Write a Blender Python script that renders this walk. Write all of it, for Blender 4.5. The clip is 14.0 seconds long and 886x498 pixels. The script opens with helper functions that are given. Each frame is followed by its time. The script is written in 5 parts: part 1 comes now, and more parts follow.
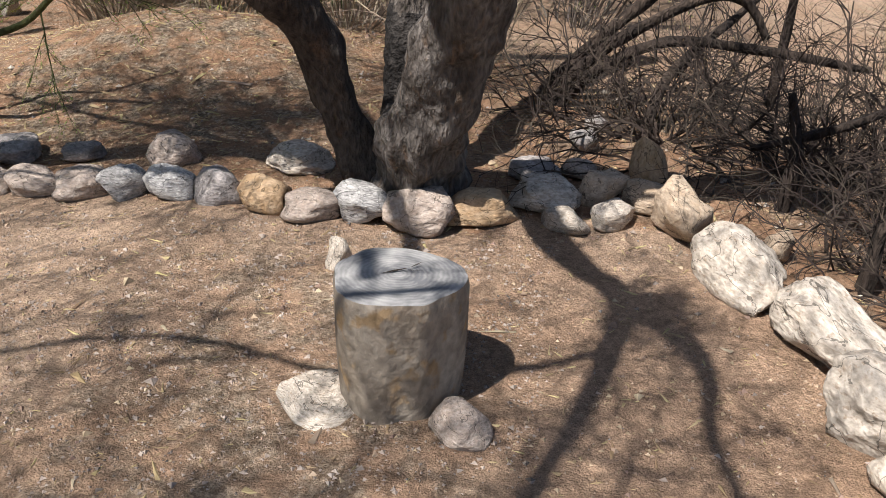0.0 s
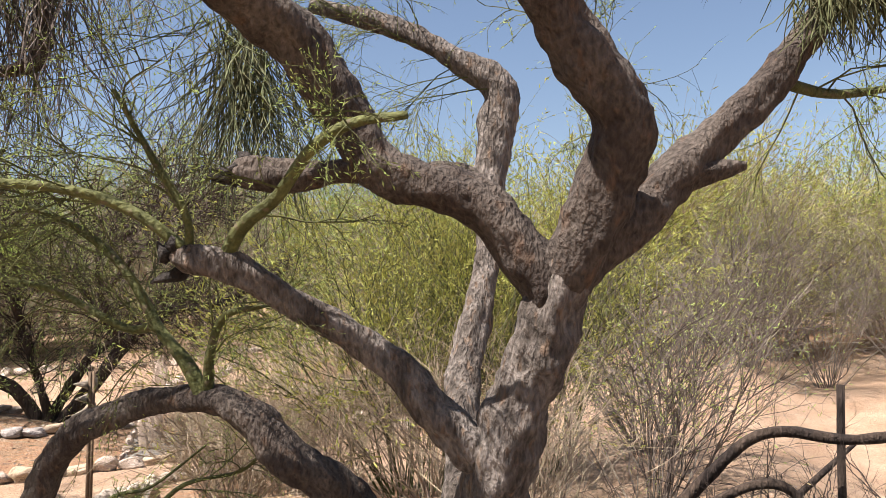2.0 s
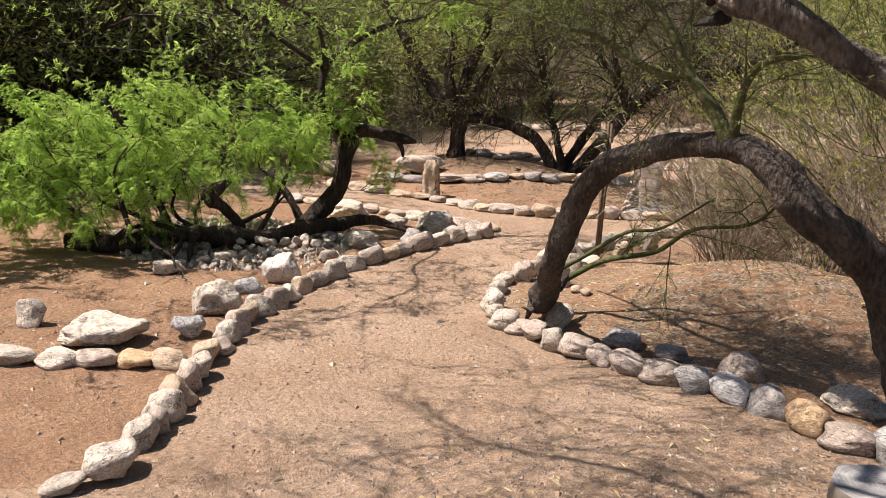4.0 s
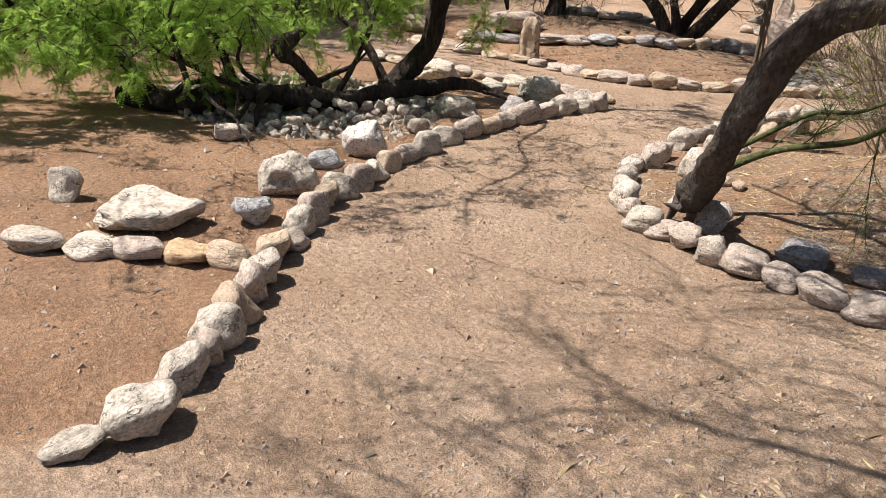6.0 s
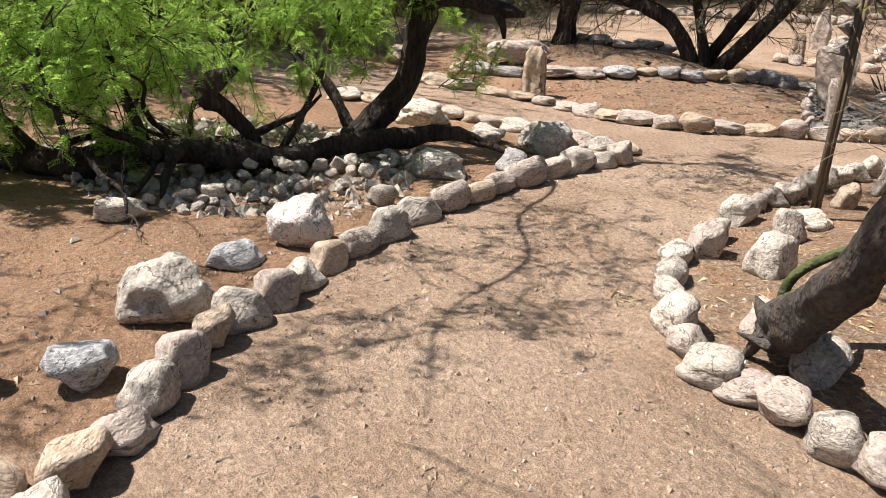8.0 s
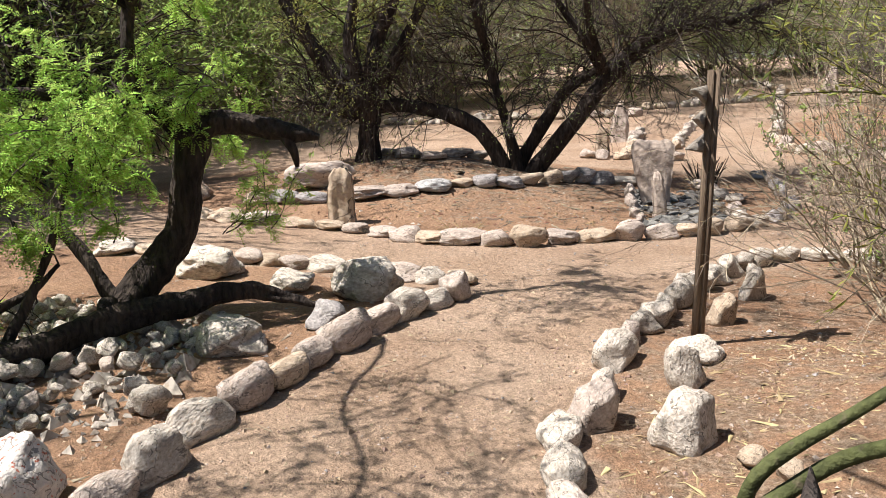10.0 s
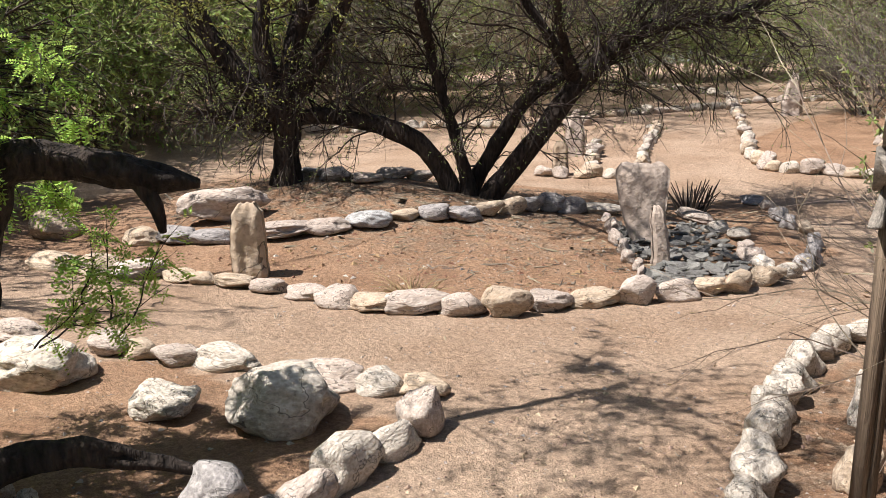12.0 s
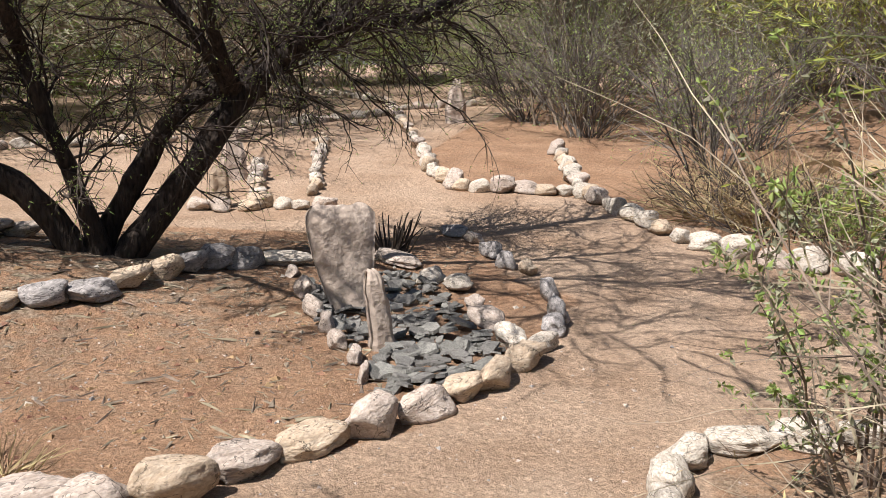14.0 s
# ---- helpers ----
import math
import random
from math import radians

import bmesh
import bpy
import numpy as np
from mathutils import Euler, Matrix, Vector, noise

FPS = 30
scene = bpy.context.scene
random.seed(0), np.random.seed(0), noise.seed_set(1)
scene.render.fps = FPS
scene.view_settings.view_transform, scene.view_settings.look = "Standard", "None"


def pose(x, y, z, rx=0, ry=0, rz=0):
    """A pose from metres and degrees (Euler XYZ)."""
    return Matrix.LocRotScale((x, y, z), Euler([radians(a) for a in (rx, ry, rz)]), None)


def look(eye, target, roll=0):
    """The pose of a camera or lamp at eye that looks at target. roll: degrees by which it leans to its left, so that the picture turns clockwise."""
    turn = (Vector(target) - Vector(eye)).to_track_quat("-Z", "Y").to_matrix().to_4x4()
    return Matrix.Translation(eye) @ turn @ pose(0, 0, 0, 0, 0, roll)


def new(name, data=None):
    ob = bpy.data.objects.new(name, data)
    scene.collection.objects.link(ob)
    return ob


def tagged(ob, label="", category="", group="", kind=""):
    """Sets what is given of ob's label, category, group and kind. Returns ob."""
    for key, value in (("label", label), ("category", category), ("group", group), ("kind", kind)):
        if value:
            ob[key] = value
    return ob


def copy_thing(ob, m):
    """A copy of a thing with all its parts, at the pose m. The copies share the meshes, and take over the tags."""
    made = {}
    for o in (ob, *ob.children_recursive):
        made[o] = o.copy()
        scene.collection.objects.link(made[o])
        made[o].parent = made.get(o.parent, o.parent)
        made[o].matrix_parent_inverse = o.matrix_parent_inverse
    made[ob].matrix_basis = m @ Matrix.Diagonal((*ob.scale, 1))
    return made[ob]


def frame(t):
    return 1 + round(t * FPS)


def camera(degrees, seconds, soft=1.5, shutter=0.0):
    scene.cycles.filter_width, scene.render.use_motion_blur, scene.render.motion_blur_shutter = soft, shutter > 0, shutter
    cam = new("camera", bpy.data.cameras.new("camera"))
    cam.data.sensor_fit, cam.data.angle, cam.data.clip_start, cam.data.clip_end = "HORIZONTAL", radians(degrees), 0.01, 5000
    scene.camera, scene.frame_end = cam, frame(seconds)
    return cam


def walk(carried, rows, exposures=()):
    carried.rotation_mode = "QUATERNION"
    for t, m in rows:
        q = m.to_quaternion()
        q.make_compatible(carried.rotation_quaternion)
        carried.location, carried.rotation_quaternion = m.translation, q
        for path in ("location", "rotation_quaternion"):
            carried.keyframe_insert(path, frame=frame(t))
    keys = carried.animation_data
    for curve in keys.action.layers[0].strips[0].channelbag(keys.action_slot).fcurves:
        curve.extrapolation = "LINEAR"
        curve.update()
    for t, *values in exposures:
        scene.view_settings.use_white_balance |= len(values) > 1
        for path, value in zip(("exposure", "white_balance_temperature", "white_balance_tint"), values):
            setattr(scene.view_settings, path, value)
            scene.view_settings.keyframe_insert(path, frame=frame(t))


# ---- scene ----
cam = camera(55.6, 14.0, soft=0.75)
PATH = [
    (0, (0.73, -0.034, 1.65), (0.484, 1.718, 0.717), 1.0),
    (0.5, (0.718, -0.086, 1.687), (0.55, 1.725, 0.855), 1.4),
    (1, (0.835, -0.19, 1.74), (0.616, 1.701, 1.128), 1.1),
    (1.3, (1.05, -0.28, 1.746), (0.688, 1.651, 1.375), 0.5),
    (1.5, (1.128, -0.329, 1.778), (0.704, 1.616, 1.589), 0.5),
    (2, (1.268, -0.484, 1.855), (0.682, 1.424, 1.987), -1.5),
    (2.5, (1.312, -0.649, 1.873), (0.372, 1.101, 2.106), -2.5),
    (3, (1.324, -0.691, 1.854), (0.138, 0.909, 2.044), -1.5),
    (3.4, (1.298, -0.714, 1.807), (-0.029, 0.782, 1.825), 0.4),
    (3.5, (1.294, -0.74, 1.797), (-0.068, 0.724, 1.747), 0.9),
    (4, (1.246, -0.753, 1.711), (-0.239, 0.526, 1.313), 2.3),
    (4.2, (1.217, -0.738, 1.689), (-0.288, 0.484, 1.196), 2.1),
    (6.3, (-0.061, -0.04, 1.464), (-1.563, 1.072, 0.753), 3.9),
    (6.5, (-0.197, 0.108, 1.438), (-1.716, 1.221, 0.767), 3.9),
    (7, (-0.532, 0.406, 1.384), (-2.016, 1.603, 0.78), 3.7),
    (7.5, (-0.882, 0.638, 1.377), (-2.353, 1.851, 0.773), 3.1),
    (8, (-1.163, 0.954, 1.366), (-2.699, 2.058, 0.715), 3.3),
    (8.5, (-1.357, 1.138, 1.366), (-2.921, 2.253, 0.808), 2.3),
    (9, (-1.663, 1.344, 1.287), (-3.138, 2.612, 0.822), 1.0),
    (9.2, (-1.726, 1.438, 1.291), (-3.158, 2.759, 0.84), 0.3),
    (11.3, (-2.985, 2.577, 1.357), (-4.235, 4.098, 1.008), -1.2),
    (11.5, (-3.134, 2.761, 1.345), (-4.396, 4.269, 0.98), -1.2),
    (12, (-3.461, 3.109, 1.365), (-4.633, 4.683, 0.977), -0.5),
    (12.5, (-3.832, 3.486, 1.393), (-4.71, 5.233, 0.975), -0.4),
    (13, (-4.064, 3.921, 1.369), (-4.806, 5.726, 0.93), -1.4),
    (13.5, (-4.252, 4.31, 1.4), (-4.865, 6.163, 0.965), -1.0),
    (14, (-4.489, 4.742, 1.466), (-4.93, 6.653, 1.072), -0.6),
]
walk(cam, [(t, look(eye, target, roll)) for t, eye, target, roll in PATH],
     exposures=[(0, 0.88, 6250, 10), (1.0, 1.1, 6400, 10), (2.0, 1.55, 6700, 14), (3.2, 1.5, 6700, 14), (4.0, 1.02, 6750, 15), (6.5, 0.92, 6350, 10), (9.0, 1.1, 6250, 10), (12.0, 1.02, 6200, 10), (14.0, 0.95, 6200, 10)])

# ---- light ----
SUN_TO = Vector((-0.33, -0.38, 0.866))
world = bpy.data.worlds.new("sky_world")
scene.world = world
world.use_nodes = True
wn = world.node_tree
sky = wn.nodes.new("ShaderNodeTexSky")
sky.sky_type = "NISHITA"
sky.sun_disc = False
sky.sun_elevation, sky.sun_rotation = radians(60), radians(221)
sky.air_density, sky.dust_density = 1.0, 1.2
wn.links.new(sky.outputs[0], wn.nodes["Background"].inputs[0])
wn.nodes["Background"].inputs[1].default_value = 0.052
sun = new("sun", bpy.data.lights.new("sun", "SUN"))
sun.data.energy, sun.data.angle, sun.data.color = 5.0, radians(0.55), (1.0, 0.94, 0.87)
sun.matrix_world = look(SUN_TO * 60, (0, 0, 0))


# ---- materials ----
def material(name, base, second, scale=6.0, rough=0.85, bump=0.4, fine=60.0, detail=0.35, vary=0.12, spot=None, stretch=(1, 1, 1), through_light=0.0, by_island=0.0, fissure=0.0):
    """Two scales of colour noise, a fine bump and a change of tone from thing to thing."""
    m = bpy.data.materials.new(name)
    m.use_nodes = True
    n, l = m.node_tree.nodes, m.node_tree.links
    b = n["Principled BSDF"]
    b.inputs["Roughness"].default_value = rough
    b.inputs["Specular IOR Level"].default_value = 0.25
    co = n.new("ShaderNodeTexCoord")
    mp = n.new("ShaderNodeMapping")
    mp.inputs["Scale"].default_value = stretch
    l.new(co.outputs["Object"], mp.inputs[0])
    info = n.new("ShaderNodeObjectInfo")
    big = n.new("ShaderNodeTexNoise")
    big.noise_dimensions = "4D"
    big.inputs["Scale"].default_value, big.inputs["Detail"].default_value = scale, 5
    l.new(mp.outputs[0], big.inputs["Vector"])
    mul = n.new("ShaderNodeMath")
    mul.operation = "MULTIPLY"
    mul.inputs[1].default_value = 37.0
    l.new(info.outputs["Random"], mul.inputs[0])
    l.new(mul.outputs[0], big.inputs["W"])
    small = n.new("ShaderNodeTexNoise")
    small.inputs["Scale"].default_value, small.inputs["Detail"].default_value = fine, 6
    l.new(mp.outputs[0], small.inputs["Vector"])
    ramp = n.new("ShaderNodeValToRGB")
    ramp.color_ramp.elements[0].position, ramp.color_ramp.elements[1].position = 0.35, 0.66
    ramp.color_ramp.elements[0].color, ramp.color_ramp.elements[1].color = (*base, 1), (*second, 1)
    l.new(big.outputs[0], ramp.inputs[0])
    last = ramp.outputs[0]
    if spot:
        sp = n.new("ShaderNodeTexNoise")
        sp.inputs["Scale"].default_value, sp.inputs["Detail"].default_value = scale * 2.3, 3
        l.new(mp.outputs[0], sp.inputs["Vector"])
        sr = n.new("ShaderNodeValToRGB")
        sr.color_ramp.elements[0].position, sr.color_ramp.elements[1].position = 0.58, 0.68
        l.new(sp.outputs[0], sr.inputs[0])
        mx = n.new("ShaderNodeMix")
        mx.data_type = "RGBA"
        l.new(sr.outputs[0], mx.inputs[0])
        l.new(last, mx.inputs[6])
        mx.inputs[7].default_value = (*spot, 1)
        last = mx.outputs[2]
    hsv = n.new("ShaderNodeHueSaturation")
    rng = n.new("ShaderNodeMapRange")
    rng.inputs[3].default_value, rng.inputs[4].default_value = 1 - vary, 1 + vary
    l.new(info.outputs["Random"], rng.inputs[0])
    fr = n.new("ShaderNodeMapRange")
    fr.inputs[1].default_value, fr.inputs[2].default_value = 0.3, 0.7
    fr.inputs[3].default_value, fr.inputs[4].default_value = 1 - detail, 1 + detail
    l.new(small.outputs[0], fr.inputs[0])
    tone = n.new("ShaderNodeMath")
    tone.operation = "MULTIPLY"
    l.new(rng.outputs[0], tone.inputs[0])
    l.new(fr.outputs[0], tone.inputs[1])
    value = tone.outputs[0]
    if by_island:
        geo = n.new("ShaderNodeNewGeometry")
        ir = n.new("ShaderNodeMapRange")
        ir.inputs[3].default_value, ir.inputs[4].default_value = 1 - by_island, 1 + by_island
        l.new(geo.outputs["Random Per Island"], ir.inputs[0])
        t2 = n.new("ShaderNodeMath")
        t2.operation = "MULTIPLY"
        l.new(value, t2.inputs[0])
        l.new(ir.outputs[0], t2.inputs[1])
        value = t2.outputs[0]
        hr = n.new("ShaderNodeMapRange")
        hr.inputs[3].default_value, hr.inputs[4].default_value = 0.475, 0.525
        l.new(geo.outputs["Random Per Island"], hr.inputs[0])
        l.new(hr.outputs[0], hsv.inputs["Hue"])
    l.new(value, hsv.inputs["Value"])
    l.new(last, hsv.inputs["Color"])
    l.new(hsv.outputs[0], b.inputs["Base Color"])
    height = small.outputs[0]
    if "stone" in name or "granite" in name:
        pit = n.new("ShaderNodeTexNoise")
        pit.inputs["Scale"].default_value, pit.inputs["Detail"].default_value, pit.inputs["Roughness"].default_value = 3.2, 7, 0.62
        l.new(co.outputs["Object"], pit.inputs["Vector"])
        rid = n.new("ShaderNodeMath")
        rid.operation = "MULTIPLY_ADD"
        rid.inputs[1].default_value = 3.0
        l.new(pit.outputs[0], rid.inputs[0])
        l.new(small.outputs[0], rid.inputs[2])
        height = rid.outputs[0]
        vein = n.new("ShaderNodeMapRange")
        vein.inputs[1].default_value, vein.inputs[2].default_value, vein.inputs[3].default_value, vein.inputs[4].default_value = 0.32, 0.46, 0.55, 1.0
        l.new(pit.outputs[0], vein.inputs[0])
        vm = n.new("ShaderNodeMath")
        vm.operation = "MULTIPLY"
        l.new(value, vm.inputs[0])
        l.new(vein.outputs[0], vm.inputs[1])
        # thin dark cracks along a folded noise
        fold = n.new("ShaderNodeTexNoise")
        fold.noise_dimensions = "4D"
        fold.inputs["Scale"].default_value, fold.inputs["Detail"].default_value, fold.inputs["Distortion"].default_value = 1.7, 4, 0.6
        l.new(co.outputs["Object"], fold.inputs["Vector"])
        l.new(mul.outputs[0], fold.inputs["W"])
        away = n.new("ShaderNodeMath")
        away.operation = "COMPARE"
        away.inputs[1].default_value, away.inputs[2].default_value = 0.5, 0.006
        l.new(fold.outputs[0], away.inputs[0])
        near = n.new("ShaderNodeMapRange")
        near.inputs[3].default_value, near.inputs[4].default_value = 1.0, 0.42
        l.new(away.outputs[0], near.inputs[0])
        vc = n.new("ShaderNodeMath")
        vc.operation = "MULTIPLY"
        l.new(vm.outputs[0], vc.inputs[0])
        l.new(near.outputs[0], vc.inputs[1])
        l.new(vc.outputs[0], hsv.inputs["Value"])
    if fissure:
        vo = n.new("ShaderNodeTexVoronoi")
        vo.feature = "DISTANCE_TO_EDGE"
        vo.inputs["Scale"].default_value = fissure
        l.new(mp.outputs[0], vo.inputs["Vector"])
        cl = n.new("ShaderNodeMapRange")
        cl.inputs[2].default_value = 0.12
        l.new(vo.outputs[0], cl.inputs[0])
        ad = n.new("ShaderNodeMath")
        ad.operation = "ADD"
        l.new(cl.outputs[0], ad.inputs[0])
        l.new(small.outputs[0], ad.inputs[1])
        height = ad.outputs[0]
    if bump:
        bp = n.new("ShaderNodeBump")
        bp.inputs["Strength"].default_value, bp.inputs["Distance"].default_value = bump, 0.05 if "bark" in name else 0.03 if "stone" in name or "granite" in name else 0.02
        l.new(height, bp.inputs["Height"])
        l.new(bp.outputs[0], b.inputs["Normal"])
    if through_light:
        tr = n.new("ShaderNodeBsdfTranslucent")
        l.new(hsv.outputs[0], tr.inputs[0])
        ms = n.new("ShaderNodeMixShader")
        ms.inputs[0].default_value = through_light
        l.new(b.outputs[0], ms.inputs[1])
        l.new(tr.outputs[0], ms.inputs[2])
        l.new(ms.outputs[0], n["Material Output"].inputs[0])
    return m


M_WHITE = material("pale_limestone", (0.376, 0.320, 0.260), (0.512, 0.452, 0.384), 9, 0.9, 0.45, 17, 0.3, 0.16, (0.336, 0.264, 0.200))
M_TAN = material("tan_sandstone", (0.370, 0.275, 0.189), (0.473, 0.378, 0.284), 8, 0.9, 0.45, 17, 0.2, 0.14, (0.310, 0.232, 0.172))
M_PINK = material("pinkish_granite", (0.344, 0.271, 0.219), (0.456, 0.383, 0.327), 10, 0.9, 0.45, 17, 0.25, 0.12, (0.327, 0.258, 0.224))
M_ORANGE = material("orange_sandstone", (0.378, 0.249, 0.138), (0.464, 0.335, 0.215), 7, 0.9, 0.45, 17, 0.2, 0.1)
M_GREY = material("grey_banded_stone", (0.258, 0.245, 0.232), (0.516, 0.494, 0.473), 10, 0.85, 0.45, 17, 0.25, 0.12, (0.568, 0.550, 0.533), (1, 1, 2.4))
M_DARKSTONE = material("dark_grey_stone", (0.21, 0.19, 0.18), (0.35, 0.315, 0.295), 8, 0.85, 0.45, 17, 0.25, 0.15)
M_RED = material("iron_stained_limestone", (0.480, 0.432, 0.384), (0.560, 0.512, 0.464), 7, 0.9, 0.45, 17, 0.2, 0.1, (0.400, 0.128, 0.080))
M_SLAB = material("grey_pink_slab", (0.33, 0.262, 0.212), (0.46, 0.378, 0.315), 5, 0.9, 0.7, 24, 0.22, 0.08, (0.27, 0.215, 0.18))
M_SLATE = material("blue_grey_slate", (0.085, 0.079, 0.072), (0.215, 0.2, 0.182), 12, 0.7, 0.5, 60, 0.25, 0.25, by_island=0.4)
M_BARK = material("grey_fissured_bark", (0.065, 0.054, 0.046), (0.185, 0.163, 0.146), 8, 0.95, 1.0, 40, 0.5, 0.05, (0.134, 0.096, 0.070), (1.4, 1.4, 0.5))
M_GREENBARK = material("green_bark", (0.047, 0.053, 0.017), (0.101, 0.109, 0.039), 8, 0.8, 0.5, 40, 0.3, 0.1, (0.094, 0.078, 0.047))
M_DARKBARK = material("dark_shaggy_bark", (0.019, 0.014, 0.012), (0.058, 0.042, 0.032), 6, 0.95, 1.0, 40, 0.55, 0.1, None, (1, 1, 0.25))
M_TWIG = material("dry_twig", (0.148, 0.113, 0.078), (0.273, 0.218, 0.160), 2, 0.9, 0, 20, 0.3, 0.15, by_island=0.3)
M_GREYTWIG = material("grey_twig", (0.078, 0.064, 0.055), (0.179, 0.152, 0.129), 2, 0.9, 0, 20, 0.3, 0.15, by_island=0.3)
M_DRY = material("pale_dry_twig", (0.211, 0.164, 0.117), (0.343, 0.281, 0.211), 2, 0.9, 0, 20, 0.3, 0.15, by_island=0.3)
M_DARKTWIG = material("dark_twig", (0.031, 0.023, 0.019), (0.074, 0.055, 0.043), 2, 0.9, 0, 20, 0.3, 0.15, by_island=0.35)
M_LEAF = material("fresh_mesquite_leaf", (0.278, 0.413, 0.073), (0.413, 0.558, 0.134), 1.5, 0.6, 0, 12, 0.2, 0.1, through_light=0.7, by_island=0.3)
M_BROOM = material("yellow_green_stem", (0.257, 0.267, 0.052), (0.377, 0.369, 0.103), 1.2, 0.7, 0, 10, 0.2, 0.1, through_light=0.3, by_island=0.3)
M_OLIVE = material("olive_leaf", (0.217, 0.285, 0.079), (0.384, 0.444, 0.148), 0.8, 0.7, 0, 8, 0.25, 0.2, through_light=0.45, by_island=0.35)
M_SAGE = material("grey_green_leaf", (0.205, 0.215, 0.129), (0.326, 0.317, 0.215), 3, 0.75, 0, 20, 0.2, 0.15, through_light=0.3, by_island=0.3)
M_STRAW = material("dry_straw", (0.312, 0.226, 0.117), (0.437, 0.335, 0.195), 3, 0.8, 0, 20, 0.2, 0.1, through_light=0.2, by_island=0.3)
M_MISTLETOE = material("mistletoe_stem", (0.047, 0.055, 0.023), (0.094, 0.098, 0.047), 3, 0.8, 0, 20, 0.2, 0.1, by_island=0.4)
M_CLOD = material("soil_clod", (0.211, 0.117, 0.066), (0.312, 0.191, 0.117), 20, 0.95, 0.5, 60, 0.3, 0.1, by_island=0.25)
M_CRUMB = material("sand_crumb", (0.30, 0.21, 0.145), (0.43, 0.32, 0.235), 20, 0.95, 0, 60, 0.3, 0.1, by_island=0.3)
M_POST = material("weathered_post_wood", (0.101, 0.070, 0.047), (0.203, 0.148, 0.101), 3, 0.85, 0.7, 30, 0.35, 0.05, None, (9, 9, 0.5))
M_LIMB = material("dark_brown_bark", (0.044, 0.034, 0.029), (0.103, 0.086, 0.073), 5, 0.95, 0.9, 44, 0.45, 0.05, (0.088, 0.059, 0.042), (1.2, 1.2, 0.6))
M_BOARD = material("grey_weathered_board", (0.187, 0.156, 0.125), (0.328, 0.289, 0.242), 3, 0.85, 0.6, 30, 0.35, 0.08, None, (0.6, 9, 9))
M_BLACKBARK = material("black_bark", (0.016, 0.014, 0.013), (0.047, 0.041, 0.037), 9, 0.95, 0.9, 42, 0.4, 0.05)
M_STUMPBARK = material("stripped_stump_wood", (0.172, 0.136, 0.101), (0.328, 0.285, 0.230), 5, 0.9, 0.5, 30, 0.25, 0.05, (0.281, 0.195, 0.109), (1.2, 1.2, 1.0))


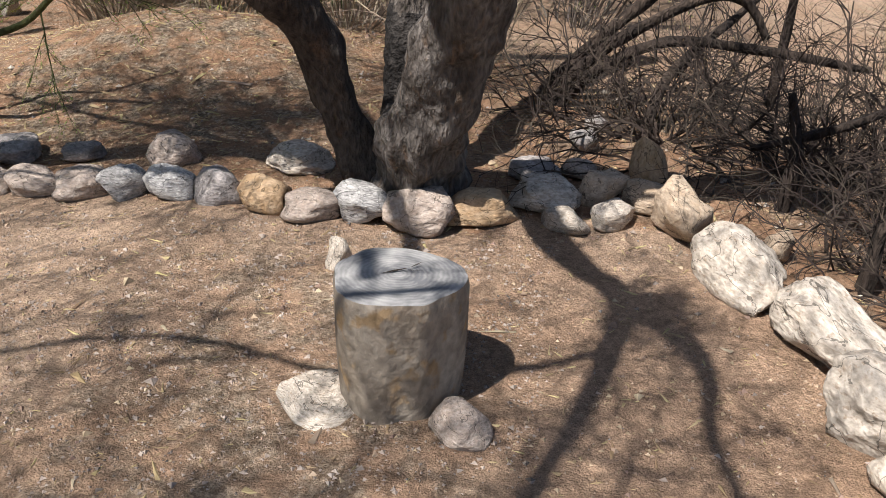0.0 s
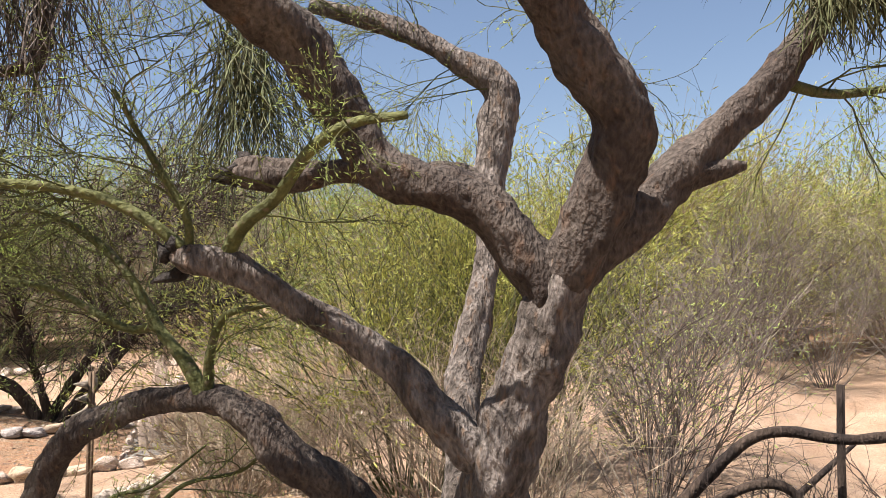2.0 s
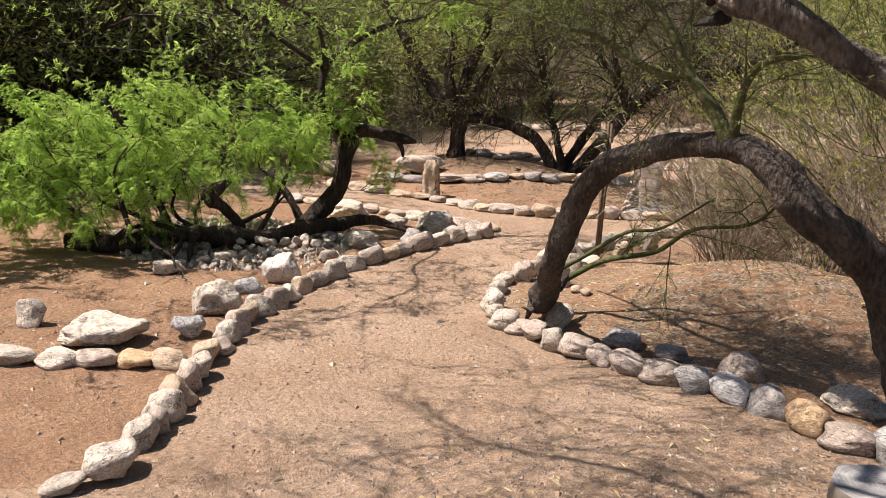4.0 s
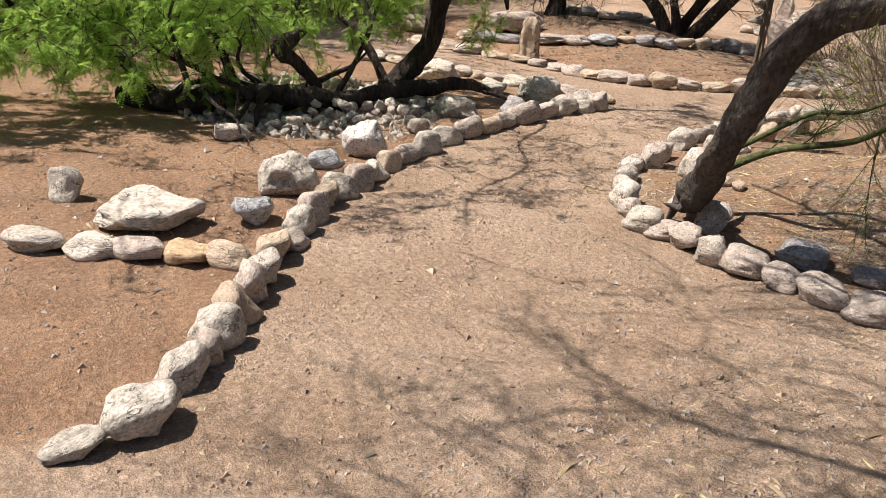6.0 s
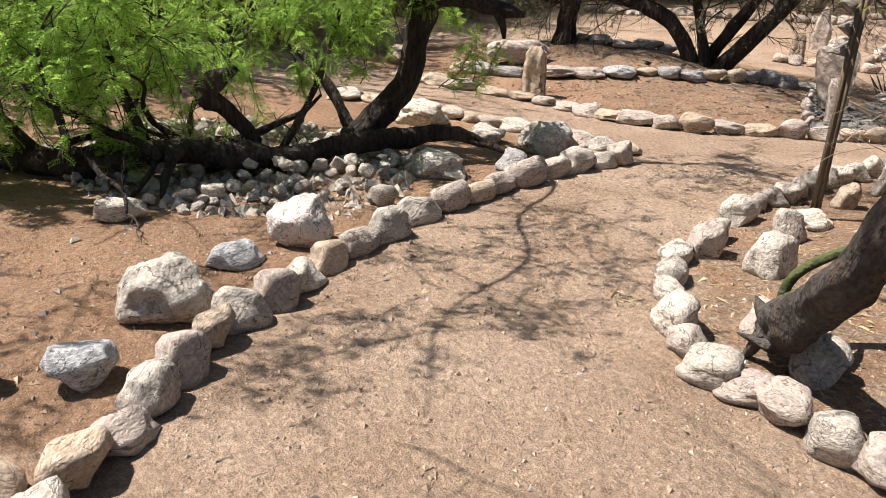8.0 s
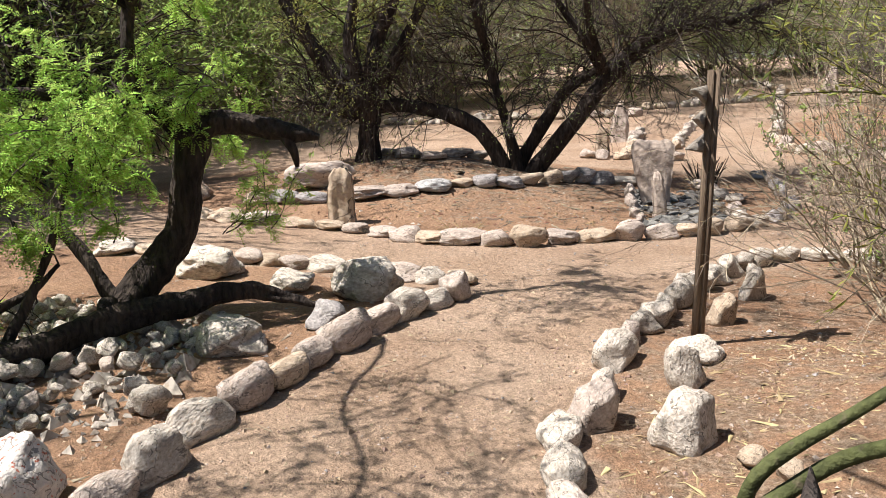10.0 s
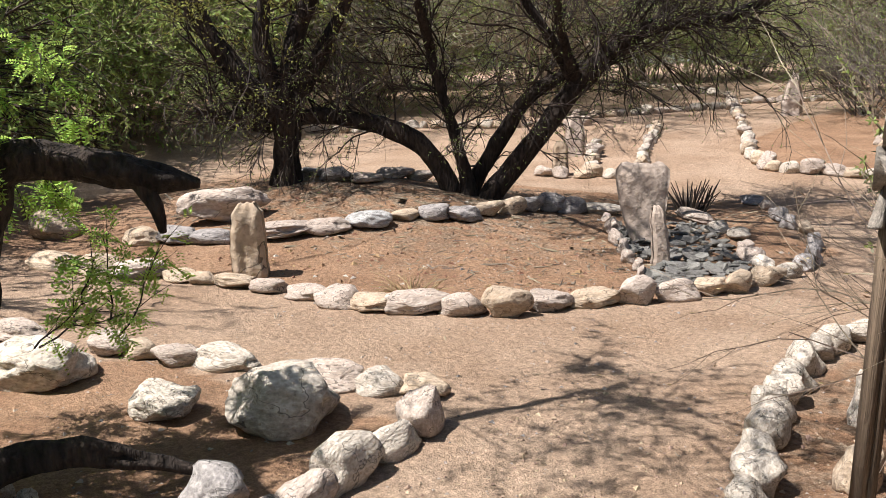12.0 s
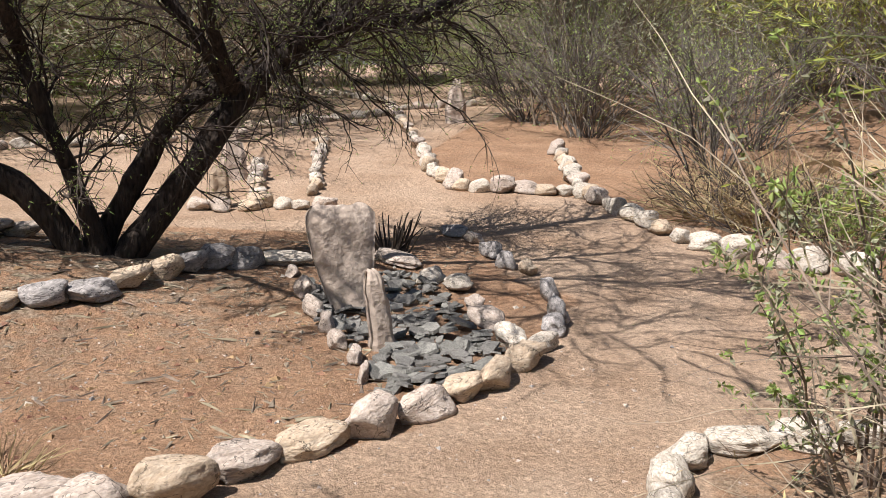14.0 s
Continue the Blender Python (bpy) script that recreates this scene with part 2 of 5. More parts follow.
def ground_material():
    m = bpy.data.materials.new("desert_soil")
    m.use_nodes = True
    n, l = m.node_tree.nodes, m.node_tree.links
    b = n["Principled BSDF"]
    b.inputs["Roughness"].default_value = 0.95
    b.inputs["Specular IOR Level"].default_value = 0.15
    co = n.new("ShaderNodeTexCoord")

    def noise_at(scale, detail, rough=0.55):
        t = n.new("ShaderNodeTexNoise")
        t.inputs["Scale"].default_value, t.inputs["Detail"].default_value, t.inputs["Roughness"].default_value = scale, detail, rough
        l.new(co.outputs["Object"], t.inputs["Vector"])
        return t.outputs[0]

    def mixed(fac, a, c):
        x = n.new("ShaderNodeMix")
        x.data_type = "RGBA"
        l.new(fac, x.inputs[0])
        for k, v in ((6, a), (7, c)):
            if isinstance(v, tuple):
                x.inputs[k].default_value = (*v, 1)
            else:
                l.new(v, x.inputs[k])
        return x.outputs[2]

    def ramped(v, lo, hi):
        r = n.new("ShaderNodeMapRange")
        r.inputs[1].default_value, r.inputs[2].default_value = lo, hi
        l.new(v, r.inputs[0])
        return r.outputs[0]
    soil = n.new("ShaderNodeAttribute")
    soil.attribute_name = "soil"
    litter = n.new("ShaderNodeAttribute")
    litter.attribute_name = "litter"
    sand = mixed(ramped(noise_at(1.3, 5), 0.35, 0.65), (0.37, 0.252, 0.17), (0.49, 0.356, 0.256))
    bed = mixed(ramped(noise_at(2.1, 5), 0.35, 0.65), (0.25, 0.134, 0.074), (0.37, 0.218, 0.128))
    col = mixed(ramped(soil.outputs["Fac"], 0.0, 1.0), sand, bed)
    straw = mixed(ramped(noise_at(45, 4), 0.4, 0.6), (0.15, 0.11, 0.075), (0.38, 0.305, 0.225))
    lf = n.new("ShaderNodeMath")
    lf.operation = "MULTIPLY"
    l.new(ramped(noise_at(7, 6), 0.42, 0.6), lf.inputs[0])
    l.new(litter.outputs["Fac"], lf.inputs[1])
    col = mixed(lf.outputs[0], col, straw)
    grain = noise_at(160, 4, 0.7)
    g2 = noise_at(34, 5, 0.65)
    hsv = n.new("ShaderNodeHueSaturation")
    gr = n.new("ShaderNodeMapRange")
    gr.inputs[1].default_value, gr.inputs[2].default_value, gr.inputs[3].default_value, gr.inputs[4].default_value = 0.34, 0.66, 0.66, 1.3
    l.new(grain, gr.inputs[0])
    g3 = n.new("ShaderNodeMapRange")
    g3.inputs[1].default_value, g3.inputs[2].default_value, g3.inputs[3].default_value, g3.inputs[4].default_value = 0.34, 0.66, 0.72, 1.22
    l.new(g2, g3.inputs[0])
    mm = n.new("ShaderNodeMath")
    mm.operation = "MULTIPLY"
    l.new(gr.outputs[0], mm.inputs[0])
    l.new(g3.outputs[0], mm.inputs[1])
    l.new(mm.outputs[0], hsv.inputs["Value"])
    l.new(col, hsv.inputs["Color"])
    l.new(hsv.outputs[0], b.inputs["Base Color"])
    # crumbs: small cells of their own tone, standing proud
    def crumbs(scale):
        v = n.new("ShaderNodeTexVoronoi")
        v.inputs["Scale"].default_value = scale
        l.new(co.outputs["Object"], v.inputs["Vector"])
        return v
    fine, coarse = crumbs(85), crumbs(34)
    tone = n.new("ShaderNodeSeparateColor")
    l.new(fine.outputs["Color"], tone.inputs[0])
    t1 = n.new("ShaderNodeMapRange")
    t1.inputs[3].default_value, t1.inputs[4].default_value = 0.9, 1.1
    l.new(tone.outputs[0], t1.inputs[0])
    m2 = n.new("ShaderNodeMath")
    m2.operation = "MULTIPLY"
    l.new(mm.outputs[0], m2.inputs[0])
    l.new(t1.outputs[0], m2.inputs[1])
    l.new(m2.outputs[0], hsv.inputs["Value"])
    rel = n.new("ShaderNodeMath")
    rel.operation = "MULTIPLY_ADD"
    rel.inputs[1].default_value = -0.2
    l.new(fine.outputs["Distance"], rel.inputs[0])
    l.new(g2, rel.inputs[2])
    rel2 = n.new("ShaderNodeMath")
    rel2.operation = "MULTIPLY_ADD"
    rel2.inputs[1].default_value = -0.25
    l.new(coarse.outputs["Distance"], rel2.inputs[0])
    l.new(rel.outputs[0], rel2.inputs[2])
    lump = n.new("ShaderNodeMath")
    lump.operation = "MULTIPLY_ADD"
    lump.inputs[1].default_value = 2.6
    l.new(noise_at(11, 4, 0.6), lump.inputs[0])
    l.new(rel2.outputs[0], lump.inputs[2])
    ad = n.new("ShaderNodeMath")
    l.new(grain, ad.inputs[0])
    l.new(lump.outputs[0], ad.inputs[1])
    bp = n.new("ShaderNodeBump")
    bp.inputs["Strength"].default_value, bp.inputs["Distance"].default_value = 0.8, 0.03
    l.new(ad.outputs[0], bp.inputs["Height"])
    l.new(bp.outputs[0], b.inputs["Normal"])
    return m


M_GROUND = ground_material()


# ---- the ground ----
def step(v):
    v = min(1.0, max(0.0, v))
    return v * v * (3 - 2 * v)


def ground_height(x, y):
    z = 0.10 * step((x + 2.4) / 1.8)
    z += 0.40 * math.exp(-(((x + 1.9) / 1.1) ** 2 + ((y - 5.3) / 0.9) ** 2))
    z += 0.44 * math.exp(-(((x + 9.6) / 2.0) ** 2 + ((y - 9.4) / 1.7) ** 2))
    z += 0.63 * step((y - 9.5) / 9.5) + 0.045 * max(0, min(y, 60) - 17)
    z -= 0.45 * step((x - 1.7) / 1.5)
    return z


def spaced(lo, hi, fine, far):
    """Even steps between lo and hi, then ever wider ones out to far."""
    v = list(np.arange(lo, hi + fine / 2, fine))
    s, a, b = fine, v[0], v[-1]
    while b < far:
        s *= 1.22
        a, b = a - s, b + s
        v = [a] + v + [b]
    return v


def inside(x, y, ring):
    hit = False
    for (x0, y0), (x1, y1) in zip(ring, ring[1:] + ring[:1]):
        if (y0 > y) != (y1 > y) and x < x0 + (y - y0) * (x1 - x0) / (y1 - y0):
            hit = not hit
    return hit


# the beds between the stone rows; what lies outside them near the walk is trodden sand
BED_A = [(-3.4, 1.4), (-4.0, 2.05), (-4.6, 3.1), (-5.2, 4.3), (-5.5, 5.6), (-6.7, 5.6), (-8.6, 4.95), (-14, 3.5), (-14, -6), (-4.2, -1.5)]
BED_B = [(-0.05, 3.1), (-2.3, 3.35), (-3.0, 3.5), (-3.75, 4.4), (-4.2, 5.6), (-4.35, 7.2), (-4.1, 8.0), (-2.8, 8.6), (-0.6, 6.6), (0.6, 5.4), (2.0, 4.4), (2.4, 2.6), (1.7, 2.4), (1.2, 3.2)]
BED_C = [(-4.9, 9.3), (-5.5, 7.9), (-6.3, 7.1), (-8, 6.75), (-10, 6.3), (-13, 7.2), (-13, 11.6), (-6, 11.9), (-4.95, 10.2)]
BED_D = [(-6.5, 13.8), (-5.0, 13.6), (-2.8, 11.0), (-1.3, 11.4), (-1.6, 14.5), (0, 18), (20, 30), (-6, 30), (-7.4, 16)]
BED_E = [(-2.3, 0.4), (-3.3, 1.2), (-4.2, 0.2), (-8, -2.5), (-2, -3)]
BEDS = [BED_A, BED_B, BED_C, BED_D, BED_E]


def make_ground():
    xs, ys = spaced(-10.5, 3.0, 0.06, 420), spaced(-0.6, 14.0, 0.06, 420)
    verts, soil, litter = [], [], []
    for y in ys:
        for x in xs:
            near = -11 < x < 3.5 and -1 < y < 15
            dz = 0.0
            if near:
                dz = 0.012 * noise.noise((x * 2.1, y * 2.1, 0)) + 0.009 * noise.noise((x * 7, y * 7, 3)) + 0.006 * noise.noise((x * 15, y * 15, 7))
            elif abs(x) < 60 and abs(y) < 60:
                dz = 0.03 * noise.noise((x * 0.6, y * 0.6, 0))
            verts.append((x, y, ground_height(x, y) + dz))
            wob = 0.18 * noise.noise((x * 1.7, y * 1.7, 9))
            wob2 = 0.18 * noise.noise((x * 1.7, y * 1.7, 19))
            inbed = any(inside(x + wob, y + wob2, b) for b in BEDS) if -14 < x < 20 and -6 < y < 30 else False
            open_start = step((x + 1.6) / 1.5) * step((3.2 - y) / 0.8)
            gravelly = open_start * step((0.85 - x) / 0.5)
            soil.append(0.85 if inbed else 0.12 + 0.3 * open_start)
            mound = math.exp(-(((x + 8.9) / 2.2) ** 2 + ((y - 9.6) / 1.6) ** 2)) + math.exp(-(((x + 1.6) / 1.6) ** 2 + ((y - 4.6) / 1.3) ** 2))
            litter.append(max(0.75 * gravelly, 0.95 * min(1, 1.3 * mound), 0.6 if inside(x + wob, y + wob2, BED_B) else 0.12 if inbed else 0.05))
    w = len(xs)
    faces = [(j * w + i, j * w + i + 1, (j + 1) * w + i + 1, (j + 1) * w + i) for j in range(len(ys) - 1) for i in range(w - 1)]
    me = bpy.data.meshes.new("ground")
    me.from_pydata(verts, [], faces)
    for name, values in (("soil", soil), ("litter", litter)):
        at = me.attributes.new(name, "FLOAT", "POINT")
        at.data.foreach_set("value", values)
    me.polygons.foreach_set("use_smooth", [True] * len(faces))
    me.materials.append(M_GROUND)
    return tagged(new("ground", me), "sandy tan and reddish desert soil with gravel", "ground", kind="structure")


make_ground()


# ---- helpers for things ----
def linked(name, bm, mat, parent=None, label="", smooth=True):
    me = bpy.data.meshes.new(name)
    bm.to_mesh(me)
    bm.free()
    if smooth:
        me.polygons.foreach_set("use_smooth", [True] * len(me.polygons))
    me.materials.append(mat)
    ob = new(name, me)
    if parent:
        ob.parent = parent
    if label:
        tagged(ob, label)
    return ob


part = linked


# ---- stones ----
def stone_mesh(seed, detail, angular, deep=0.27):
    r = random.Random(seed)
    bm = bmesh.new()
    bmesh.ops.create_icosphere(bm, subdivisions=detail, radius=0.5)
    cuts = []
    for _ in range(10 + int(8 * angular)):
        d = Vector((r.gauss(0, 1), r.gauss(0, 1), r.gauss(0, 0.8))).normalized()
        cuts.append((d, r.uniform(deep, 0.43)))
    off = Vector((r.uniform(-50, 50), r.uniform(-50, 50), r.uniform(-50, 50)))
    for v in bm.verts:
        d = v.co.normalized()
        p = v.co.copy()
        for c, k in cuts:
            over = p.dot(c) - k
            if over > 0:
                p -= c * over * (0.86 + 0.13 * angular)
        p *= 1 + 0.18 * noise.noise(d * 1.3 + off) + 0.08 * noise.noise(d * 2.7 + off) + 0.035 * noise.noise(d * 6 + off) - 0.11 * abs(noise.noise(d * 3.4 - off)) + 0.03 * noise.noise(d * 14 + off)
        v.co = p
    lo = [min(v.co[i] for v in bm.verts) for i in range(3)]
    hi = [max(v.co[i] for v in bm.verts) for i in range(3)]
    for v in bm.verts:
        v.co = Vector(((v.co[i] - (lo[i] + hi[i]) / 2) / (hi[i] - lo[i]) for i in range(3)))
        v.co.z += 0.5
        # a broad foot, so that the stone sits on the soil
        foot = 1 + 0.5 * max(0.0, 0.5 - v.co.z)
        v.co.x, v.co.y = max(-0.5, min(0.5, v.co.x * foot)), max(-0.5, min(0.5, v.co.y * foot))
    return bm


STONES = {}


def stone_data(kind, shape, mat):
    """A unit stone, 1 wide and 1 high on its base, shared by alike stones."""
    key = (kind, shape, mat.name)
    if key not in STONES:
        bm = stone_mesh(shape * 7 + 3, 4 if kind == "boulder" else 3, 0.95 if kind == "slab" else 0.35 + 0.12 * (shape % 5), 0.34 if kind == "boulder" else 0.29)
        me = bpy.data.meshes.new("stone")
        bm.to_mesh(me)
        bm.free()
        me.polygons.foreach_set("use_smooth", [True] * len(me.polygons))
        me.materials.append(mat)
        STONES[key] = me
    return STONES[key]


rs = random.Random(5)
NOTES = {"pale_limestone": "pale limestone", "tan_sandstone": "tan sandstone", "pinkish_granite": "pinkish granite", "orange_sandstone": "orange-brown sandstone",
         "grey_banded_stone": "grey banded", "dark_grey_stone": "dark grey", "iron_stained_limestone": "red-stained pale"}


def stone(name, x, y, w, h, mat, along=0.0, label="", group="", kind="stone", depth=0.8, sink=0.18, lean=0.0):
    ob = new(name, stone_data(kind, rs.randrange(9), mat))
    ob.matrix_world = pose(x, y, ground_height(x, y) - sink * h, rs.uniform(-5, 5), lean + rs.uniform(-5, 5), along + rs.choice((0, 180)) + rs.uniform(-9, 9)) @ Matrix.Diagonal((w * 1.04, w * depth * rs.uniform(0.85, 1.15), h * (1 + sink), 1))
    return tagged(ob, label or f"rounded {NOTES[mat.name]} stone bordering the sandy path", "stone", group)


def stone_row(rows, mats, group, name="border_stone", label=""):
    """Stones set end to end: each is turned along the row."""
    for i, (x, y, w, h) in enumerate(rows):
        a, b = rows[max(0, i - 1)], rows[min(len(rows) - 1, i + 1)]
        turn = math.degrees(math.atan2(b[1] - a[1], b[0] - a[0]))
        gaps = [math.hypot(q[0] - x, q[1] - y) for q in (a, b) if q is not rows[i]]
        gap = sum(min(g, 1.7 * w) for g in gaps) / len(gaps)
        length = max(w, 1.06 * gap) if name == "border_stone" else w
        mat = mats[i % len(mats)] if len(mats) == len(rows) else rs.choice(mats)
        stone(name, x, y, length, h, mat, turn, label, group, "boulder" if w > 0.26 else "stone", 0.9 * w / length)


def stone_line(points, mats, group, size=0.24, label=""):
    """A far row of stones, spaced along a line on the ground."""
    for (x0, y0), (x1, y1) in zip(points, points[1:]):
        d = math.hypot(x1 - x0, y1 - y0)
        n = max(1, round(d / (size * 1.05)))
        for k in range(n):
            f = (k + 0.5) / n
            w = size * rs.uniform(0.8, 1.3)
            stone("border_stone", x0 + (x1 - x0) * f + rs.uniform(-0.03, 0.03), y0 + (y1 - y0) * f + rs.uniform(-0.03, 0.03), w, w * rs.uniform(0.45, 0.7), rs.choice(mats),
                  math.degrees(math.atan2(y1 - y0, x1 - x0)), label, group)

P, T, W, O, G, D, R = M_PINK, M_TAN, M_WHITE, M_ORANGE, M_GREY, M_DARKSTONE, M_RED
stone_row([(-1.63, 3.2, 0.21, 0.12), (-1.38, 3.19, 0.22, 0.13), (-1.17, 3.19, 0.21, 0.15), (-0.96, 3.2, 0.22, 0.15), (-0.72, 3.17, 0.22, 0.15), (-0.5, 3.14, 0.21, 0.15), (-0.28, 3.07, 0.2, 0.12), (-0.06, 3.1, 0.24, 0.15), (0.19, 3.1, 0.3, 0.17), (0.44, 3.18, 0.25, 0.13), (0.7, 3.37, 0.29, 0.13), (0.79, 3.16, 0.18, 0.1), (0.97, 3.24, 0.21, 0.1), (0.95, 3.48, 0.22, 0.14), (1.16, 3.39, 0.2, 0.13), (1.26, 3.19, 0.24, 0.22), (1.43, 2.79, 0.33, 0.2), (1.64, 2.42, 0.32, 0.19), (1.68, 2.0, 0.34, 0.23), (1.74, 1.72, 0.26, 0.18)],
          [P, P, G, G, D, O, P, G, P, O, W, W, W, T, T, T, W, W, W, W], "stones round the old tree", "border_stone")
stone_row([(-1.62, 3.62, 0.2, 0.09), (-1.13, 3.61, 0.26, 0.14), (-0.48, 3.61, 0.32, 0.11), (0.84, 3.72, 0.16, 0.09), (1.17, 3.72, 0.17, 0.21), (0.65, 3.67, 0.28, 0.1), (1.62, 3.01, 0.13, 0.12), (0.94, 4.42, 0.16, 0.08), (0.86, 4.06, 0.16, 0.12)],
          [D, P, W, P, O, D, T, D, D], "loose stones by the tree", "stone", label="stone lying loose on the soil")
stone_row([(-0.05, 2.68, 0.1, 0.12), (0.12, 1.87, 0.24, 0.03), (0.53, 1.81, 0.18, 0.075)],
          [W, W, P], "stones at the log", "stone", label="stone lying loose on the soil")
stone_row([(-5.43, 5.59, 0.22, 0.17), (-5.38, 5.36, 0.14, 0.12), (-5.35, 5.1, 0.18, 0.18), (-5.31, 4.82, 0.2, 0.14), (-5.22, 4.5, 0.21, 0.18)],
          [P, W, W, P, P], "inner border of the walk", "border_stone")
stone_row([(-2.12, 0.17, 0.17, 0.06), (-2.16, 0.36, 0.26, 0.14), (-2.36, 0.56, 0.2, 0.14), (-2.47, 0.68, 0.17, 0.13), (-2.58, 0.77, 0.19, 0.16), (-2.74, 0.9, 0.19, 0.16), (-2.91, 1.03, 0.21, 0.17), (-3.04, 1.16, 0.18, 0.14), (-3.25, 1.29, 0.2, 0.14), (-3.38, 1.45, 0.18, 0.1), (-3.55, 1.58, 0.19, 0.14), (-3.7, 1.73, 0.2, 0.16), (-3.87, 1.9, 0.18, 0.14), (-4.01, 2.07, 0.23, 0.15), (-4.13, 2.26, 0.18, 0.15), (-4.25, 2.44, 0.17, 0.12), (-4.4, 2.64, 0.18, 0.13), (-4.54, 2.88, 0.17, 0.12), (-4.66, 3.13, 0.18, 0.16), (-4.85, 3.43, 0.2, 0.14), (-4.97, 3.71, 0.19, 0.16), (-5.05, 3.97, 0.18, 0.12), (-5.17, 4.26, 0.2, 0.12)],
          [W, W, W, P, W, T, P, W, T, P, W, P, T, W, P, W, T, P, W, W, P, T, P], "inner border of the walk", "border_stone")
stone_row([(-3.29, 1.1, 0.17, 0.12), (-3.43, 0.95, 0.21, 0.09), (-3.57, 0.78, 0.25, 0.09), (-3.71, 0.6, 0.26, 0.09), (-3.86, 0.38, 0.22, 0.1)],
          [T, O, P, W, W], "border across the bed", "border_stone")
stone_row([(-2.62, 3.32, 0.23, 0.1), (-2.77, 3.31, 0.22, 0.14), (-2.98, 3.44, 0.19, 0.12), (-3.14, 3.53, 0.2, 0.17), (-3.38, 3.8, 0.2, 0.09), (-3.54, 3.97, 0.17, 0.1), (-3.72, 4.21, 0.2, 0.1), (-3.71, 4.43, 0.24, 0.18), (-3.81, 4.67, 0.12, 0.13), (-4.01, 5.12, 0.19, 0.16), (-4.14, 5.45, 0.18, 0.11), (-4.16, 5.66, 0.16, 0.12)],
          [W, W, P], "outer border of the walk", "border_stone")
stone_row([(-2.48, 3.31, 0.2, 0.12), (-2.27, 3.27, 0.2, 0.15), (-2.07, 3.27, 0.23, 0.13), (-1.86, 3.24, 0.22, 0.12)],
          [P, W, P, P], "outer border of the walk", "border_stone")
stone_row([(-3.61, 5.0, 0.19, 0.19), (-3.35, 4.46, 0.26, 0.2), (-2.95, 3.84, 0.17, 0.15), (-2.62, 3.7, 0.22, 0.17)],
          [W, W, P, W], "rocks behind the outer border", "rock", label="rough pale rock lying on the reddish bed")
stone_row([(-2.0, 3.64, 0.3, 0.11), (-3.07, 4.41, 0.11, 0.06), (-2.94, 4.37, 0.11, 0.06)],
          [D, T, T], "rocks behind the outer border", "rock", label="rough pale rock lying on the reddish bed")
stone_row([(-4.0, 6.72, 0.2, 0.22), (-3.74, 5.39, 0.28, 0.1), (-3.92, 6.08, 0.2, 0.16)],
          [W, W, T], "rocks behind the outer border", "rock", label="rough pale rock lying on the reddish bed")
stone_row([(-5.96, 5.36, 0.43, 0.25), (-6.42, 5.09, 0.29, 0.14), (-7.24, 5.01, 0.5, 0.22), (-5.61, 4.7, 0.25, 0.15), (-5.68, 4.12, 0.44, 0.17), (-10.7, 7.03, 0.5, 0.25)],
          [W, W, W, D, W, T], "rocks in the bed", "rock", label="rough pale rock lying on the reddish bed")
stone_row([(-4.25, 1.85, 0.37, 0.23), (-3.8, 1.44, 0.25, 0.14), (-4.64, 2.29, 0.24, 0.11), (-4.79, 2.7, 0.31, 0.23), (-5.17, 3.39, 0.18, 0.13), (-5.53, 2.01, 0.25, 0.12)],
          [W, G, G, R, W, W], "rocks in the bed", "rock", label="rough pale rock lying on the reddish bed")
stone_row([(-3.99, 0.94, 0.48, 0.17), (-4.58, 0.68, 0.21, 0.19)],
          [W, W], "rocks in the bed", "rock", label="rough pale rock lying on the reddish bed")
stone_row([(-8.57, 4.99, 0.35, 0.12), (-8.31, 5.15, 0.26, 0.09), (-8.03, 5.3, 0.27, 0.1), (-7.36, 5.43, 0.21, 0.11), (-7.19, 5.5, 0.21, 0.09), (-6.94, 5.54, 0.18, 0.1), (-6.73, 5.66, 0.3, 0.1), (-6.13, 5.77, 0.25, 0.11), (-5.87, 5.85, 0.23, 0.09), (-5.66, 5.91, 0.2, 0.09)],
          [T, P, T, W], "border of the cross walk", "border_stone")
stone_row([(-6.31, 7.11, 0.26, 0.13), (-6.04, 7.21, 0.19, 0.18), (-5.92, 7.47, 0.27, 0.12), (-5.73, 7.73, 0.28, 0.11), (-5.54, 7.93, 0.24, 0.18), (-5.37, 8.15, 0.23, 0.13), (-5.24, 8.42, 0.2, 0.11), (-5.13, 8.61, 0.19, 0.14), (-5.02, 8.91, 0.21, 0.13), (-4.95, 9.16, 0.12, 0.11), (-6.55, 7.0, 0.3, 0.13), (-6.79, 6.86, 0.29, 0.1), (-7.03, 6.82, 0.26, 0.12), (-7.31, 6.8, 0.25, 0.09)],
          [P, T, P, T, P, P, T, T, T, W, P, T, P, P], "ring of stones", "border_stone")
stone_row([(-9.55, 6.36, 0.36, 0.12), (-9.17, 6.46, 0.32, 0.11), (-8.74, 6.54, 0.33, 0.12), (-8.42, 6.63, 0.23, 0.08), (-8.2, 6.68, 0.22, 0.08), (-7.92, 6.74, 0.25, 0.09), (-7.65, 6.77, 0.23, 0.09)],
          [P, T, T], "ring of stones", "border_stone")
stone_row([(-4.92, 9.5, 0.18, 0.12), (-4.91, 9.73, 0.16, 0.17), (-5.03, 10.3, 0.17, 0.15), (-5.26, 10.89, 0.15, 0.1), (-5.45, 11.05, 0.14, 0.12), (-5.61, 11.34, 0.15, 0.13), (-5.84, 11.77, 0.13, 0.09), (-6.07, 12.0, 0.22, 0.09)],
          [T, P, T, D, P, P, D], "outer arc of the ring", "border_stone")
